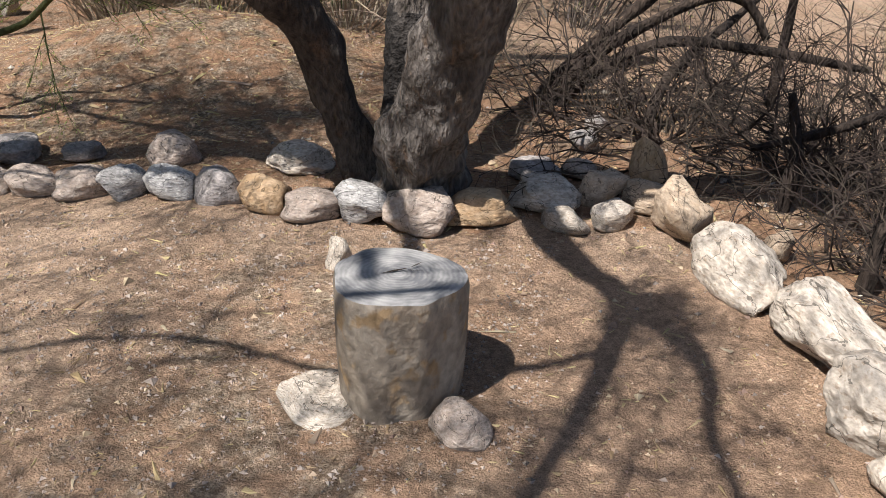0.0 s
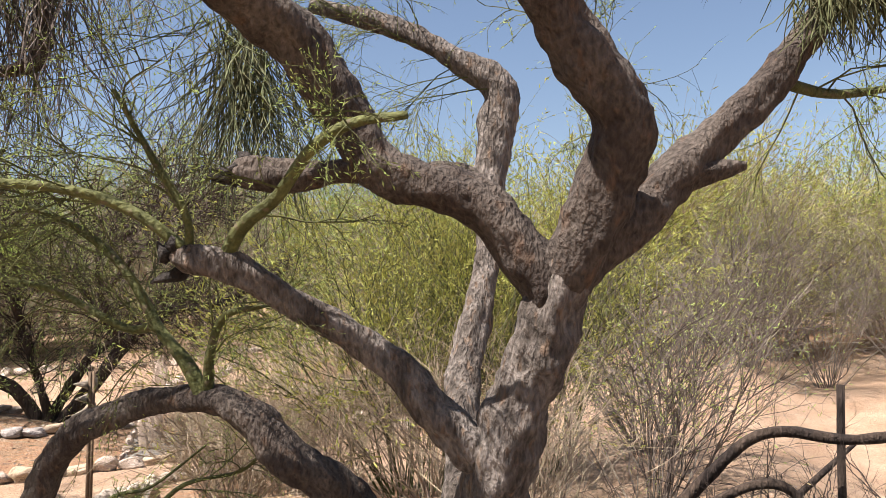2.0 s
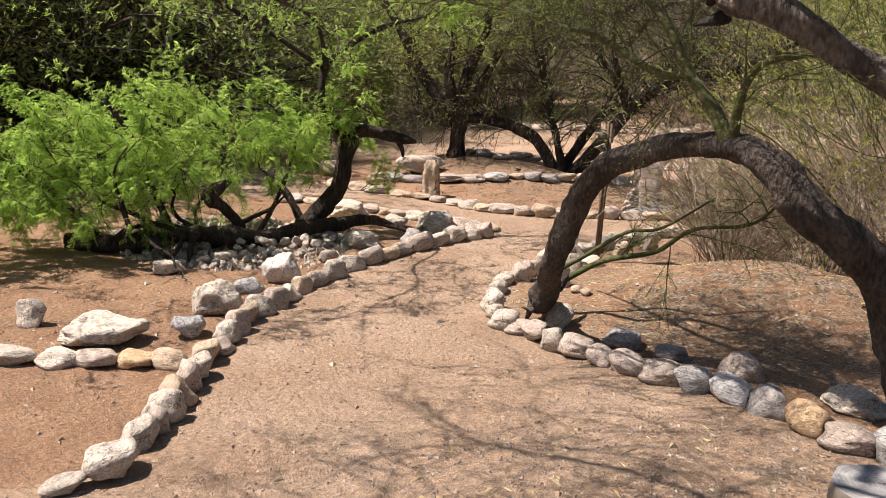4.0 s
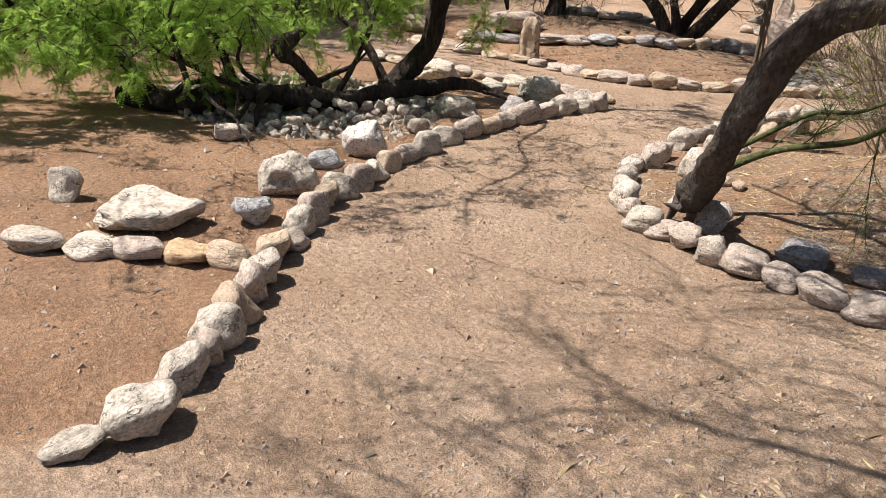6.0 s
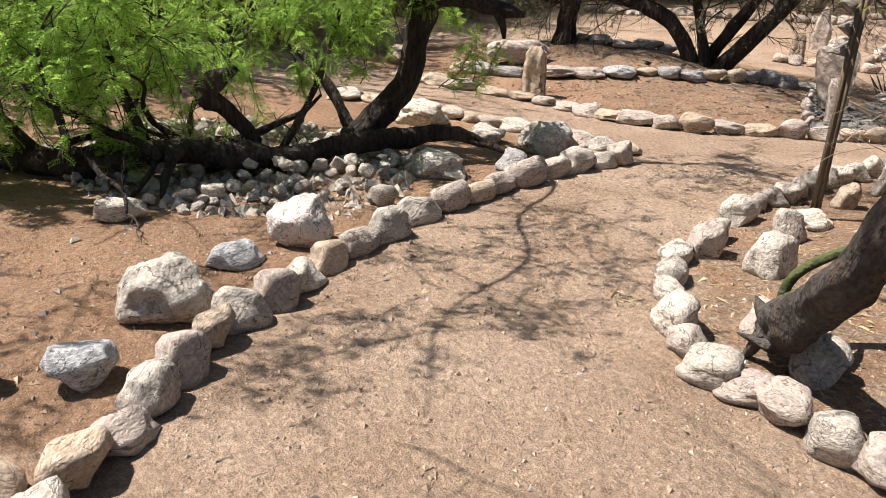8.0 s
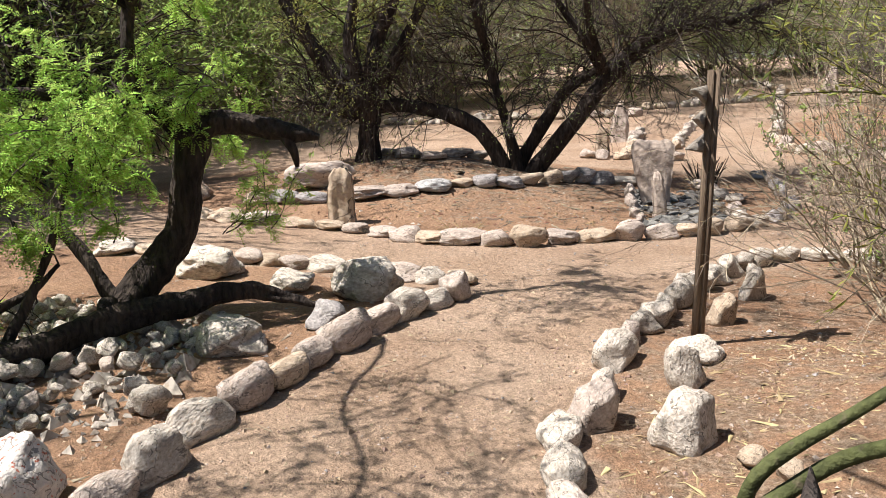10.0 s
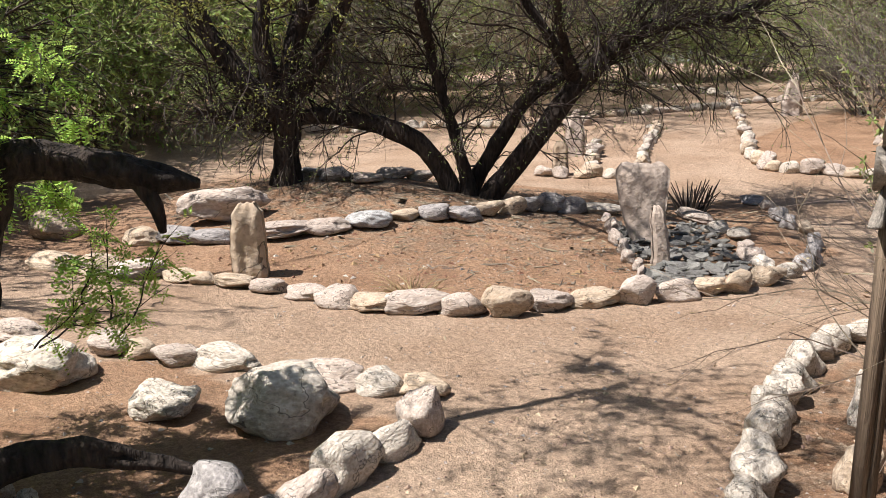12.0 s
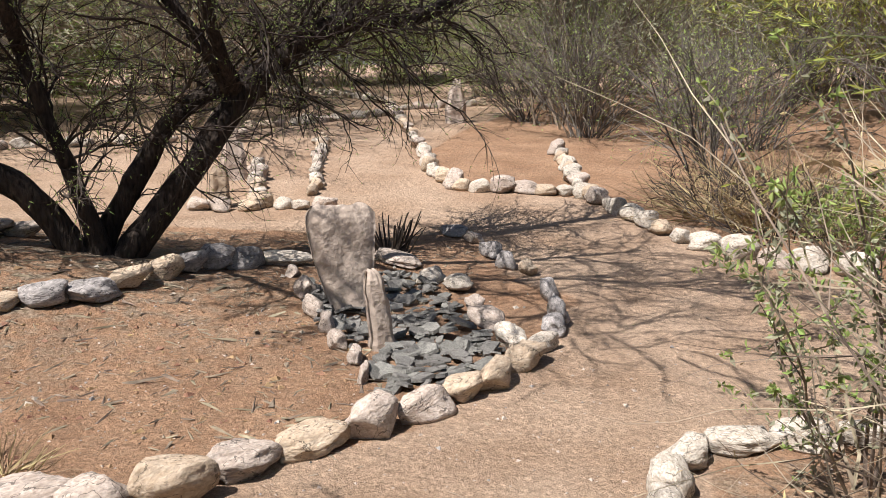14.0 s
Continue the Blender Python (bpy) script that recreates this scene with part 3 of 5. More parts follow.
stone_row([(-6.94, 10.39, 0.12, 0.07), (-6.64, 9.9, 0.15, 0.14), (-6.43, 9.51, 0.14, 0.11), (-6.24, 9.26, 0.13, 0.11), (-6.09, 9.0, 0.11, 0.09), (-5.91, 8.79, 0.11, 0.08), (-5.77, 8.51, 0.07, 0.1), (-5.92, 10.53, 0.18, 0.11), (-5.69, 10.41, 0.2, 0.09), (-5.48, 9.9, 0.14, 0.09), (-5.34, 9.63, 0.21, 0.1), (-5.14, 9.22, 0.18, 0.11), (-6.29, 10.98, 0.27, 0.09), (-7.13, 10.67, 0.29, 0.1)],
          [P, P, W], "edging of the slate bed", "border_stone")
stone_row([(-9.61, 7.16, 0.28, 0.13), (-9.31, 7.3, 0.33, 0.13), (-9.01, 7.39, 0.22, 0.12), (-8.59, 7.8, 0.38, 0.13), (-8.35, 8.06, 0.35, 0.12), (-8.17, 8.4, 0.36, 0.13), (-8.05, 8.73, 0.24, 0.09), (-7.88, 8.91, 0.24, 0.14), (-7.72, 9.13, 0.27, 0.12), (-7.67, 9.48, 0.24, 0.13), (-7.63, 9.8, 0.23, 0.15), (-7.56, 10.07, 0.18, 0.15), (-7.48, 10.3, 0.27, 0.19), (-7.33, 10.44, 0.23, 0.16), (-9.4, 7.86, 0.44, 0.3)],
          [T, D, D, P, P, G, T, D, D, T, T, D, D, D, P], "low wall of the mound", "border_stone")
stone_row([(-9.72, 9.25, 0.25, 0.09), (-9.34, 9.22, 0.37, 0.13), (-9.06, 9.36, 0.24, 0.09), (-9.16, 9.92, 0.32, 0.12), (-8.98, 10.15, 0.26, 0.12)],
          [P, D], "low wall of the mound", "border_stone")
stone_line([(-9.36, 15.09), (-8.26, 12.66), (-9.03, 12.6)], [W, W, P, T], "far stone borders")
stone_line([(-9.23, 17.1), (-7.92, 13.34)], [W, W, P, T], "far stone borders")
stone_line([(-16.16, 30.49), (-12.46, 26.99), (-10.13, 23.74), (-9.02, 20.46), (-7.32, 15.88), (-6.74, 14.28), (-6.26, 13.72), (-5.75, 13.77), (-5.29, 13.67), (-4.89, 13.57)], [W, W, P, T], "far stone borders")
stone_line([(-11.02, 18.14), (-10.15, 19.05), (-9.22, 20.75)], [W, W, P, T], "far stone borders")
stone_line([(-9.33, 21.93), (-7.76, 23.34)], [W, W, P, T], "far stone borders")
stone_line([(-5.53, 16.21), (-5.2, 14.41), (-5.02, 13.73), (-4.59, 12.82), (-4.17, 12.15), (-4.01, 11.81), (-3.8, 11.67), (-3.52, 11.46), (-3.34, 11.33), (-2.79, 11.05)], [W, W, P, T], "far stone borders")
stone_line([(-16.01, 15.26), (-14.82, 15.31), (-13.8, 16.23), (-11.98, 16.61), (-10.6, 17.27)], [W, W, P, T], "far stone borders")
stone_line([(-7.45, 12.78), (-8.43, 12.79)], [W, W, P, T], "far stone borders")
stone_row([(-4.18, 5.86, 0.19, 0.13), (-4.26, 6.06, 0.17, 0.12), (-4.28, 6.27, 0.2, 0.16), (-4.31, 6.5, 0.22, 0.16), (-4.33, 6.72, 0.19, 0.13), (-4.36, 6.95, 0.2, 0.12), (-4.37, 7.2, 0.2, 0.15), (-4.36, 7.42, 0.18, 0.13), (-4.33, 7.65, 0.2, 0.13), (-4.26, 7.92, 0.24, 0.1), (-4.05, 8.1, 0.26, 0.09), (-3.8, 8.2, 0.24, 0.09), (-3.5, 8.28, 0.22, 0.09)],
          [W], "outer border of the walk", "border_stone")

# ---- plants: limbs, twigs and leaves ----
def smooth_line(pts, sub):
    """Points in between by a Catmull-Rom curve through (x, y, z, radius) rows."""
    p = [np.array(q, float) for q in pts]
    p = [2 * p[0] - p[1]] + p + [2 * p[-1] - p[-2]]
    out = []
    for a, b, c, d in zip(p, p[1:], p[2:], p[3:]):
        for k in range(sub):
            t = k / sub
            out.append(0.5 * (2 * b + (c - a) * t + (2 * a - 5 * b + 4 * c - d) * t * t + (3 * b - a - 3 * c + d) * t ** 3))
    out.append(p[-2])
    return out


def limb(bm, pts, seg=12, sub=6, knobs=0.14, seed=0.0):
    """A tapered limb with a lumpy, fissured skin and closed ends."""
    rows = smooth_line(pts, sub)
    rings = []
    side = None
    for i, r in enumerate(rows):
        a, b = rows[max(0, i - 1)], rows[min(len(rows) - 1, i + 1)]
        d = Vector(b[:3] - a[:3]).normalized()
        side = (side - d * side.dot(d)) if side else d.orthogonal()
        side.normalize()
        other = d.cross(side)
        ring = []
        for k in range(seg):
            w = 2 * math.pi * k / seg
            o = side * math.cos(w) + other * math.sin(w)
            c = Vector(r[:3])
            g = 1 + knobs * (1.3 * noise.noise(c * 3.5 + o * 0.9 + Vector((seed, 0, 0))) + 0.8 * noise.noise(c * 11 + o * 2.2 + Vector((seed, 5, 0))) - 0.55 * abs(noise.noise(Vector((c.x * 16, c.y * 16, c.z * 7)) + o * 3.5)))
            ring.append(bm.verts.new(c + o * max(0.003, r[3]) * g))
        rings.append(ring)
    for a, b in zip(rings, rings[1:]):
        for k in range(seg):
            bm.faces.new((a[k], a[(k + 1) % seg], b[(k + 1) % seg], b[k]))
    bm.faces.new(rings[0][::-1])
    bm.faces.new(rings[-1])
    return bm


class Mesh:
    """Gathers many thin sticks or leaves for one mesh."""

    def __init__(self):
        self.v, self.f = [], []

    def stick(self, line, r0, r1):
        n = len(line)
        start = len(self.v)
        for i, p in enumerate(line):
            d = (line[min(n - 1, i + 1)] - line[max(0, i - 1)])
            s = d.cross(Vector((0.31, 0.17, 0.93)))
            s = s.normalized() if s.length > 1e-6 else Vector((1, 0, 0))
            o = d.cross(s).normalized()
            r = r0 + (r1 - r0) * i / (n - 1)
            for w in (0, 2.1, 4.2):
                self.v.append(p + s * (r * math.cos(w)) + o * (r * math.sin(w)))
        for i in range(n - 1):
            a, b = start + 3 * i, start + 3 * i + 3
            for k in range(3):
                self.f.append((a + k, a + (k + 1) % 3, b + (k + 1) % 3, b + k))

    def leaf(self, p, d, n, length, width):
        """A small blade, folded a little along its middle."""
        d = d.normalized()
        s = d.cross(n)
        s = s.normalized() if s.length > 1e-6 else Vector((0, 1, 0))
        m = p + d * length * 0.5 - s.cross(d) * width * 0.25
        k = len(self.v)
        self.v += [p, m + s * width * 0.5, p + d * length, m - s * width * 0.5]
        self.f.append((k, k + 1, k + 2, k + 3))

    def build(self, name, mat, parent=None, label="", kind="stuff"):
        me = bpy.data.meshes.new(name)
        me.from_pydata(self.v, [], self.f)
        me.materials.append(mat)
        ob = new(name, me)
        if parent:
            ob.parent = parent
        return tagged(ob, label, kind=kind)


def rvec(r, k=1.0):
    return Vector((r.gauss(0, k), r.gauss(0, k), r.gauss(0, k)))


def wander(r, p, d, length, steps, bend=0.25, fall=0.0):
    """A crooked line from p along d; fall makes it droop."""
    line, d = [p.copy()], d.normalized()
    for _ in range(steps):
        d = (d + rvec(r, bend) + Vector((0, 0, -fall))).normalized()
        line.append(line[-1] + d * (length / steps))
    return line


def twiggy(r, sticks, leaves, p, d, length, radius, levels, kids=5, bend=0.22, fall=0.05, spread=0.8, on_leaf=None):
    """A branch with side twigs, and theirs; on_leaf sets the leaves at the last level."""
    line = wander(r, p, d, length, 5 if levels else 3, bend, fall)
    sticks.stick(line, radius, radius * (0.45 if levels else 0.3))
    if levels == 0:
        if on_leaf:
            on_leaf(r, leaves, line)
        return
    for k in range(kids):
        i = min(len(line) - 2, int((0.2 + 0.8 * (k + r.random()) / kids) * (len(line) - 1)))
        a = (line[i + 1] - line[i]).normalized()
        twiggy(r, sticks, leaves, line[i].lerp(line[i + 1], r.random()), a * 0.9 + rvec(r, spread * 0.6), length * r.uniform(0.4, 0.65), radius * 0.5, levels - 1, kids, bend, fall, spread, on_leaf)


def sparse_leaves(count, length, width):
    def put(r, leaves, line):
        for _ in range(count):
            i = r.randrange(len(line) - 1)
            p = line[i].lerp(line[i + 1], r.random())
            leaves.leaf(p, (line[i + 1] - line[i]).normalized() + rvec(r, 0.5), rvec(r), length * r.uniform(0.6, 1.3), width)
    return put


def feather_leaves(count, length):
    """Twice-divided leaves: a rib with pairs of narrow leaflets."""
    def put(r, leaves, line):
        for _ in range(count):
            i = r.randrange(len(line) - 1)
            p = line[i].lerp(line[i + 1], r.random())
            d = ((line[i + 1] - line[i]).normalized() * 0.6 + rvec(r, 0.6) + Vector((0, 0, -0.25))).normalized()
            n = (rvec(r, 0.5) + Vector((0, 0, 1))).normalized()
            s = d.cross(n).normalized()
            k = 6
            size = length * r.uniform(0.7, 1.2)
            for j in range(k):
                q = p + d * size * (0.15 + 0.85 * j / k) - Vector((0, 0, 0.25 * size * (j / k) ** 2))
                for side in (1, -1):
                    leaves.leaf(q, s * side + d * 0.45, n + rvec(r, 0.25), size * 0.24, size * 0.12)
    return put


def plant(name, x, y, label, category, group="", z=None):
    root = new(name)
    root.location = (x, y, ground_height(x, y) if z is None else z)
    return tagged(root, label, category, group)


# ---- the old leaning tree ----
def old_tree():
    root = plant("leaning_tree", 0.13, 3.4, "old grey-barked desert tree with crooked forking limbs", "tree")
    o = root.location.copy()

    def at(rows):
        return [(x - o.x, y - o.y, z - o.z, r) for x, y, z, r in rows]
    trunk = [(0.10, 3.42, -0.05, 0.30), (0.13, 3.35, 0.14, 0.235), (0.18, 3.2, 0.45, 0.185), (0.3, 3.05, 0.78, 0.152), (0.44, 2.95, 1.15, 0.138), (0.52, 2.89, 1.4, 0.138), (0.6, 2.88, 1.58, 0.132), (0.69, 2.88, 1.80, 0.135), (0.76, 2.88, 2.05, 0.12)]
    part("trunk", limb(bmesh.new(), at(trunk), 40, 18, 0.24, 1), M_BARK, root)
    limbs = [
        [(0.70, 2.88, 1.88, 0.12), (0.49, 2.82, 2.19, 0.103), (0.27, 2.75, 2.33, 0.104), (0.05, 2.7, 2.41, 0.112), (-0.07, 2.65, 2.6, 0.112), (-0.18, 2.55, 2.82, 0.112), (-0.28, 2.4, 2.97, 0.108), (-0.45, 2.12, 3.13, 0.1), (-0.5, 1.85, 3.22, 0.085), (-0.38, 1.45, 3.3, 0.07), (-0.25, 1.1, 3.4, 0.05), (-0.52, 0.3, 3.65, 0.032), (-0.9, -0.5, 3.9, 0.02)],
        [(-0.38, 1.45, 3.28, 0.05), (-0.03, 0.85, 3.4, 0.038), (-0.1, 0.3, 3.6, 0.022), (0.0, -0.5, 3.8, 0.015)],
        [(-0.3, 0.8, 3.48, 0.022), (-1.0, 0.5, 3.5, 0.018), (-1.8, 0.6, 3.55, 0.015), (-2.6, 0.3, 3.5, 0.012)],
        [(0.07, 2.7, 2.41, 0.081), (-0.13, 2.65, 2.41, 0.051), (-0.32, 2.62, 2.4, 0.062), (-0.52, 2.6, 2.43, 0.073), (-0.59, 2.6, 2.44, 0.03)],
        [(0.74, 2.88, 1.95, 0.128), (0.9, 2.8, 2.23, 0.134), (1.01, 2.7, 2.51, 0.123), (0.91, 2.6, 2.7, 0.115), (0.81, 2.5, 2.89, 0.112), (0.73, 2.3, 3.15, 0.1), (0.9, 1.9, 3.5, 0.08), (1.2, 1.4, 3.8, 0.06)],
        [(0.76, 2.92, 1.95, 0.11), (0.99, 3.0, 2.18, 0.099), (1.19, 3.1, 2.36, 0.102), (1.41, 3.2, 2.58, 0.081), (1.6, 3.3, 2.77, 0.074), (1.8, 3.4, 3.05, 0.066), (2.05, 3.3, 3.4, 0.05)],
        [(1.20, 3.1, 2.35, 0.07), (1.37, 3.12, 2.38, 0.044), (1.46, 3.14, 2.39, 0.018)],
        [(0.44, 2.92, 1.15, 0.10), (0.24, 2.85, 1.37, 0.085), (0.03, 2.82, 1.6, 0.079), (-0.19, 2.75, 1.77, 0.067), (-0.4, 2.65, 1.91, 0.06), (-0.6, 2.55, 2.04, 0.072), (-0.73, 2.5, 2.07, 0.058), (-0.81, 2.5, 2.09, 0.03)],
        [(-0.02, 3.44, 0.05, 0.14), (-0.2, 3.38, 0.44, 0.101), (-0.29, 3.3, 0.81, 0.102), (-0.41, 3.12, 1.04, 0.092), (-0.57, 3.0, 1.17, 0.086), (-0.72, 3.0, 1.34, 0.087), (-0.93, 3.05, 1.43, 0.08), (-1.21, 3.15, 1.42, 0.071), (-1.54, 3.2, 1.37, 0.07), (-1.85, 3.17, 1.25, 0.08), (-2.04, 3.19, 1.08, 0.083), (-2.14, 3.2, 0.91, 0.084), (-2.23, 3.23, 0.73, 0.084), (-2.36, 3.3, 0.53, 0.082), (-2.54, 3.47, 0.33, 0.086), (-2.67, 3.57, 0.22, 0.1), (-2.77, 3.64, 0.15, 0.075), (-2.84, 3.68, 0.11, 0.035)],
        [(0.04, 3.5, 0.05, 0.15), (0.04, 3.55, 0.48, 0.114), (0.06, 3.6, 0.81, 0.107), (0.06, 3.7, 1.03, 0.1), (-0.01, 3.95, 1.38, 0.09), (0.01, 4.15, 1.71, 0.095), (0.06, 4.35, 2.15, 0.08), (0.03, 4.5, 2.58, 0.11), (0.08, 4.6, 2.94, 0.118), (0.10, 4.6, 3.2, 0.1), (-0.17, 4.5, 3.41, 0.08), (-0.51, 4.4, 3.6, 0.067), (-1.0, 4.2, 3.75, 0.05)],
        [(0.02, 4.5, 2.6, 0.07), (-0.2, 4.4, 2.68, 0.05), (-0.42, 4.3, 2.66, 0.03)],
        [(-0.9, 0.6, 3.5, 0.026), (-1.4, 1.9, 3.8, 0.045), (-1.87, 2.9, 3.8, 0.055), (-1.83, 2.9, 3.52, 0.05), (-1.86, 2.9, 3.19, 0.048), (-1.95, 2.85, 3.09, 0.034), (-2.18, 2.8, 3.07, 0.02)],
    ]
    for i, rows in enumerate(limbs):
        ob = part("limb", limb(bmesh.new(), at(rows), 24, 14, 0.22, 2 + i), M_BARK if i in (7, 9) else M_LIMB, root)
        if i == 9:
            # a black band with an uneven edge on the -y side of the stem behind
            ob.data.materials.append(M_BLACKBARK)
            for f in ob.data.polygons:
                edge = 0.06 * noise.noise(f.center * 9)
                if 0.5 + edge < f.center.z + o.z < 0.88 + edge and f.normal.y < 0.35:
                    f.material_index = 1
    green = [
        [(-0.61, 2.55, 2.06, 0.036), (-0.49, 2.5, 2.19, 0.03), (-0.31, 2.45, 2.29, 0.027), (-0.14, 2.4, 2.45, 0.026), (0.05, 2.35, 2.53, 0.021), (0.29, 2.3, 2.53, 0.016)],
        [(-0.73, 2.5, 2.08, 0.03), (-0.88, 2.45, 2.22, 0.025), (-1.06, 2.4, 2.32, 0.024), (-1.28, 2.3, 2.38, 0.022), (-1.7, 2.2, 2.42, 0.02), (-2.12, 2.2, 2.51, 0.018), (-2.47, 2.1, 2.65, 0.014), (-3.1, 2.0, 2.85, 0.009)],
        [(-0.74, 2.5, 2.1, 0.02), (-0.72, 2.45, 2.25, 0.017), (-0.84, 2.4, 2.48, 0.015), (-0.95, 2.3, 2.75, 0.01)],
        [(-1.02, 3.05, 1.42, 0.045), (-1.13, 3.05, 1.61, 0.035), (-1.32, 3.1, 1.78, 0.03), (-1.53, 3.15, 2.04, 0.026), (-1.85, 3.2, 2.29, 0.02), (-2.4, 3.3, 2.5, 0.014)],
        [(-1.34, 3.1, 1.79, 0.024), (-1.52, 3.1, 1.78, 0.022), (-1.99, 3.15, 1.98, 0.02), (-2.41, 3.2, 2.07, 0.018), (-3.0, 3.3, 2.25, 0.014), (-3.9, 3.4, 2.6, 0.008)],
        [(-1.01, 3.05, 1.45, 0.03), (-0.96, 3.0, 1.67, 0.022), (-0.88, 3.0, 1.83, 0.019), (-0.61, 2.9, 1.87, 0.008)],
        [(-2.84, 3.8, 0.2, 0.028), (-2.66, 3.95, 0.36, 0.022), (-2.4, 3.92, 0.5, 0.02), (-2.1, 4.06, 0.6, 0.018), (-1.75, 3.95, 0.82, 0.014), (-1.4, 4.0, 0.9, 0.011), (-1.1, 3.8, 1.1, 0.008)],
        [(-2.9, 3.85, -0.05, 0.03), (-2.88, 3.83, 0.1, 0.024), (-2.84, 3.83, 0.3, 0.021), (-2.66, 3.98, 0.47, 0.017), (-2.4, 4.12, 0.68, 0.014), (-2.1, 4.1, 0.76, 0.011), (-1.8, 4.25, 1.0, 0.007)],
        [(-0.98, 2.2, 3.3, 0.02), (-1.6, 2.3, 3.3, 0.018), (-2.4, 2.3, 3.15, 0.014), (-3.3, 2.2, 2.95, 0.008)],
        [(0.92, 2.9, 2.2, 0.045), (0.9, 3.3, 2.6, 0.034), (0.85, 3.5, 2.95, 0.028), (0.6, 3.6, 3.3, 0.018)],
        [(1.6, 3.3, 2.77, 0.03), (1.9, 3.6, 2.75, 0.022), (2.4, 3.9, 2.85, 0.014)],
    ]
    for i, rows in enumerate(green):
        part("green_branch", limb(bmesh.new(), at(rows), 8, 5, 0.12, 30 + i), M_GREENBARK, root)
    # charred, ragged ends of the two broken limbs
    rs = random.Random(14)
    for end, n in ((Vector((-0.53, 2.6, 2.43)), 9), (Vector((-0.76, 2.5, 2.08)), 8)):
        for _ in range(n):
            a = end + rvec(rs, 0.03)
            b = a + Vector((-0.1, 0.0, 0.01)) + rvec(rs, 0.045)
            part("splinter", limb(bmesh.new(), at([(*a, 0.036), (*a.lerp(b, 0.5), 0.026), (*b, 0.006)]), 7, 3, 0.5, rs.random() * 50), M_BLACKBARK, root)
    # splintered wood where the arch ends on the soil
    rs = random.Random(12)
    for _ in range(7):
        a = Vector((-2.72, 3.61, 0.17)) + rvec(rs, 0.05)
        b = a + Vector((-0.13, 0.08, 0.01)) + rvec(rs, 0.09)
        part("splinter", limb(bmesh.new(), at([(*a, 0.034), (*a.lerp(b, 0.5), 0.024), (*b, 0.004)]), 6, 3, 0.5, rs.random() * 50), M_LIMB, root)
    r = random.Random(11)
    sticks, leaves, dark = Mesh(), Mesh(), Mesh()
    put = sparse_leaves(4, 0.024, 0.006)
    for rows, n, size in ((green[1], 24, 0.9), (green[3], 18, 0.85), (green[4], 24, 0.9), (green[2], 7, 0.6), (green[5], 6, 0.5), (green[6], 9, 0.5), (green[8], 28, 0.9), (green[0], 6, 0.5), (green[9], 9, 0.6), (green[10], 9, 0.7), (limbs[9][-5:], 14, 0.9), (limbs[5][-3:], 9, 0.8), (limbs[11][-4:], 14, 0.8)):
        line = smooth_line(at(rows), 5)
        for k in range(n):
            i = min(len(line) - 2, int((0.25 + 0.75 * (k + r.random()) / n) * (len(line) - 1)))
            d = Vector(line[i + 1][:3] - line[i][:3]).normalized()
            out = line[i][0] + o.x < -2.3
            twiggy(r, sticks, leaves, Vector(line[i][:3]), d + rvec(r, 0.35 if out else 0.5) + Vector((0, 0, 0.55 if out else 0.15)), size * (0.6 if out else 1) * r.uniform(0.6, 1.1), 0.0055, 2, 6, 0.16, -0.02 if out else 0.06, 0.75, put)
    # the canopy above and behind the walk, of which mostly the shadow shows
    for k in range(190):
        base = Vector((r.uniform(-3.0, 0.5), r.uniform(-1.4, 1.3), r.uniform(3.3, 3.9))) - o
        twiggy(r, sticks, leaves, base, Vector((r.uniform(-1, 0.4), r.uniform(-0.8, 0.4), r.uniform(-0.1, 0.5))), r.uniform(0.6, 1.1), 0.007, 2, 5, 0.2, 0.08, 0.8, put)
    for k in range(96):
        base = Vector((r.uniform(-3.4, -1.3), r.uniform(2.1, 3.7), r.uniform(3.75, 4.3))) - o
        twiggy(r, sticks, leaves, base, Vector((r.uniform(-1, 0.6), r.uniform(-0.6, 0.6), r.uniform(-0.5, 0.4))), r.uniform(0.5, 0.9), 0.005, 2, 5, 0.2, 0.12, 0.8, put)
    sticks.build("twig_mass", M_GREENBARK, root, "fine green and grey drooping twigs")
    leaves.build("foliage", M_OLIVE, root, "tiny sparse olive leaves")
    # dark hanging mistletoe clumps
    # the clump at y 1.15 is unseen, added to cast a blob shadow
    for cx, cy, cz, w, h in ((-1.17, 3.7, 3.2, 0.26, 1.1), (1.9, 3.2, 3.1, 0.2, 0.35), (-2.25, 2.8, 3.45, 0.3, 1.2), (-0.1, 1.15, 3.35, 0.17, 0.3), (-1.9, 2.95, 3.5, 0.3, 1.0)):
        for _ in range(300 if cx > -1.5 else 150):
            p = Vector((cx + r.gauss(0, w * 0.5), cy + r.gauss(0, w * 0.5), cz + r.uniform(-0.1, 0.35) * h)) - o
            line = wander(r, p, Vector((r.gauss(0, 0.4), r.gauss(0, 0.4), -0.8)), h * r.uniform(0.5, 1.0), 5, 0.22, 0.12)
            dark.stick(line, 0.0045, 0.002)
        dark.build("mistletoe", M_MISTLETOE if cx > -1.5 else M_GREYTWIG, root, "dark hanging mistletoe clump" if cx > -1.5 else "curtain of fine brown hanging twigs")
        dark = Mesh()
    return root


old_tree()


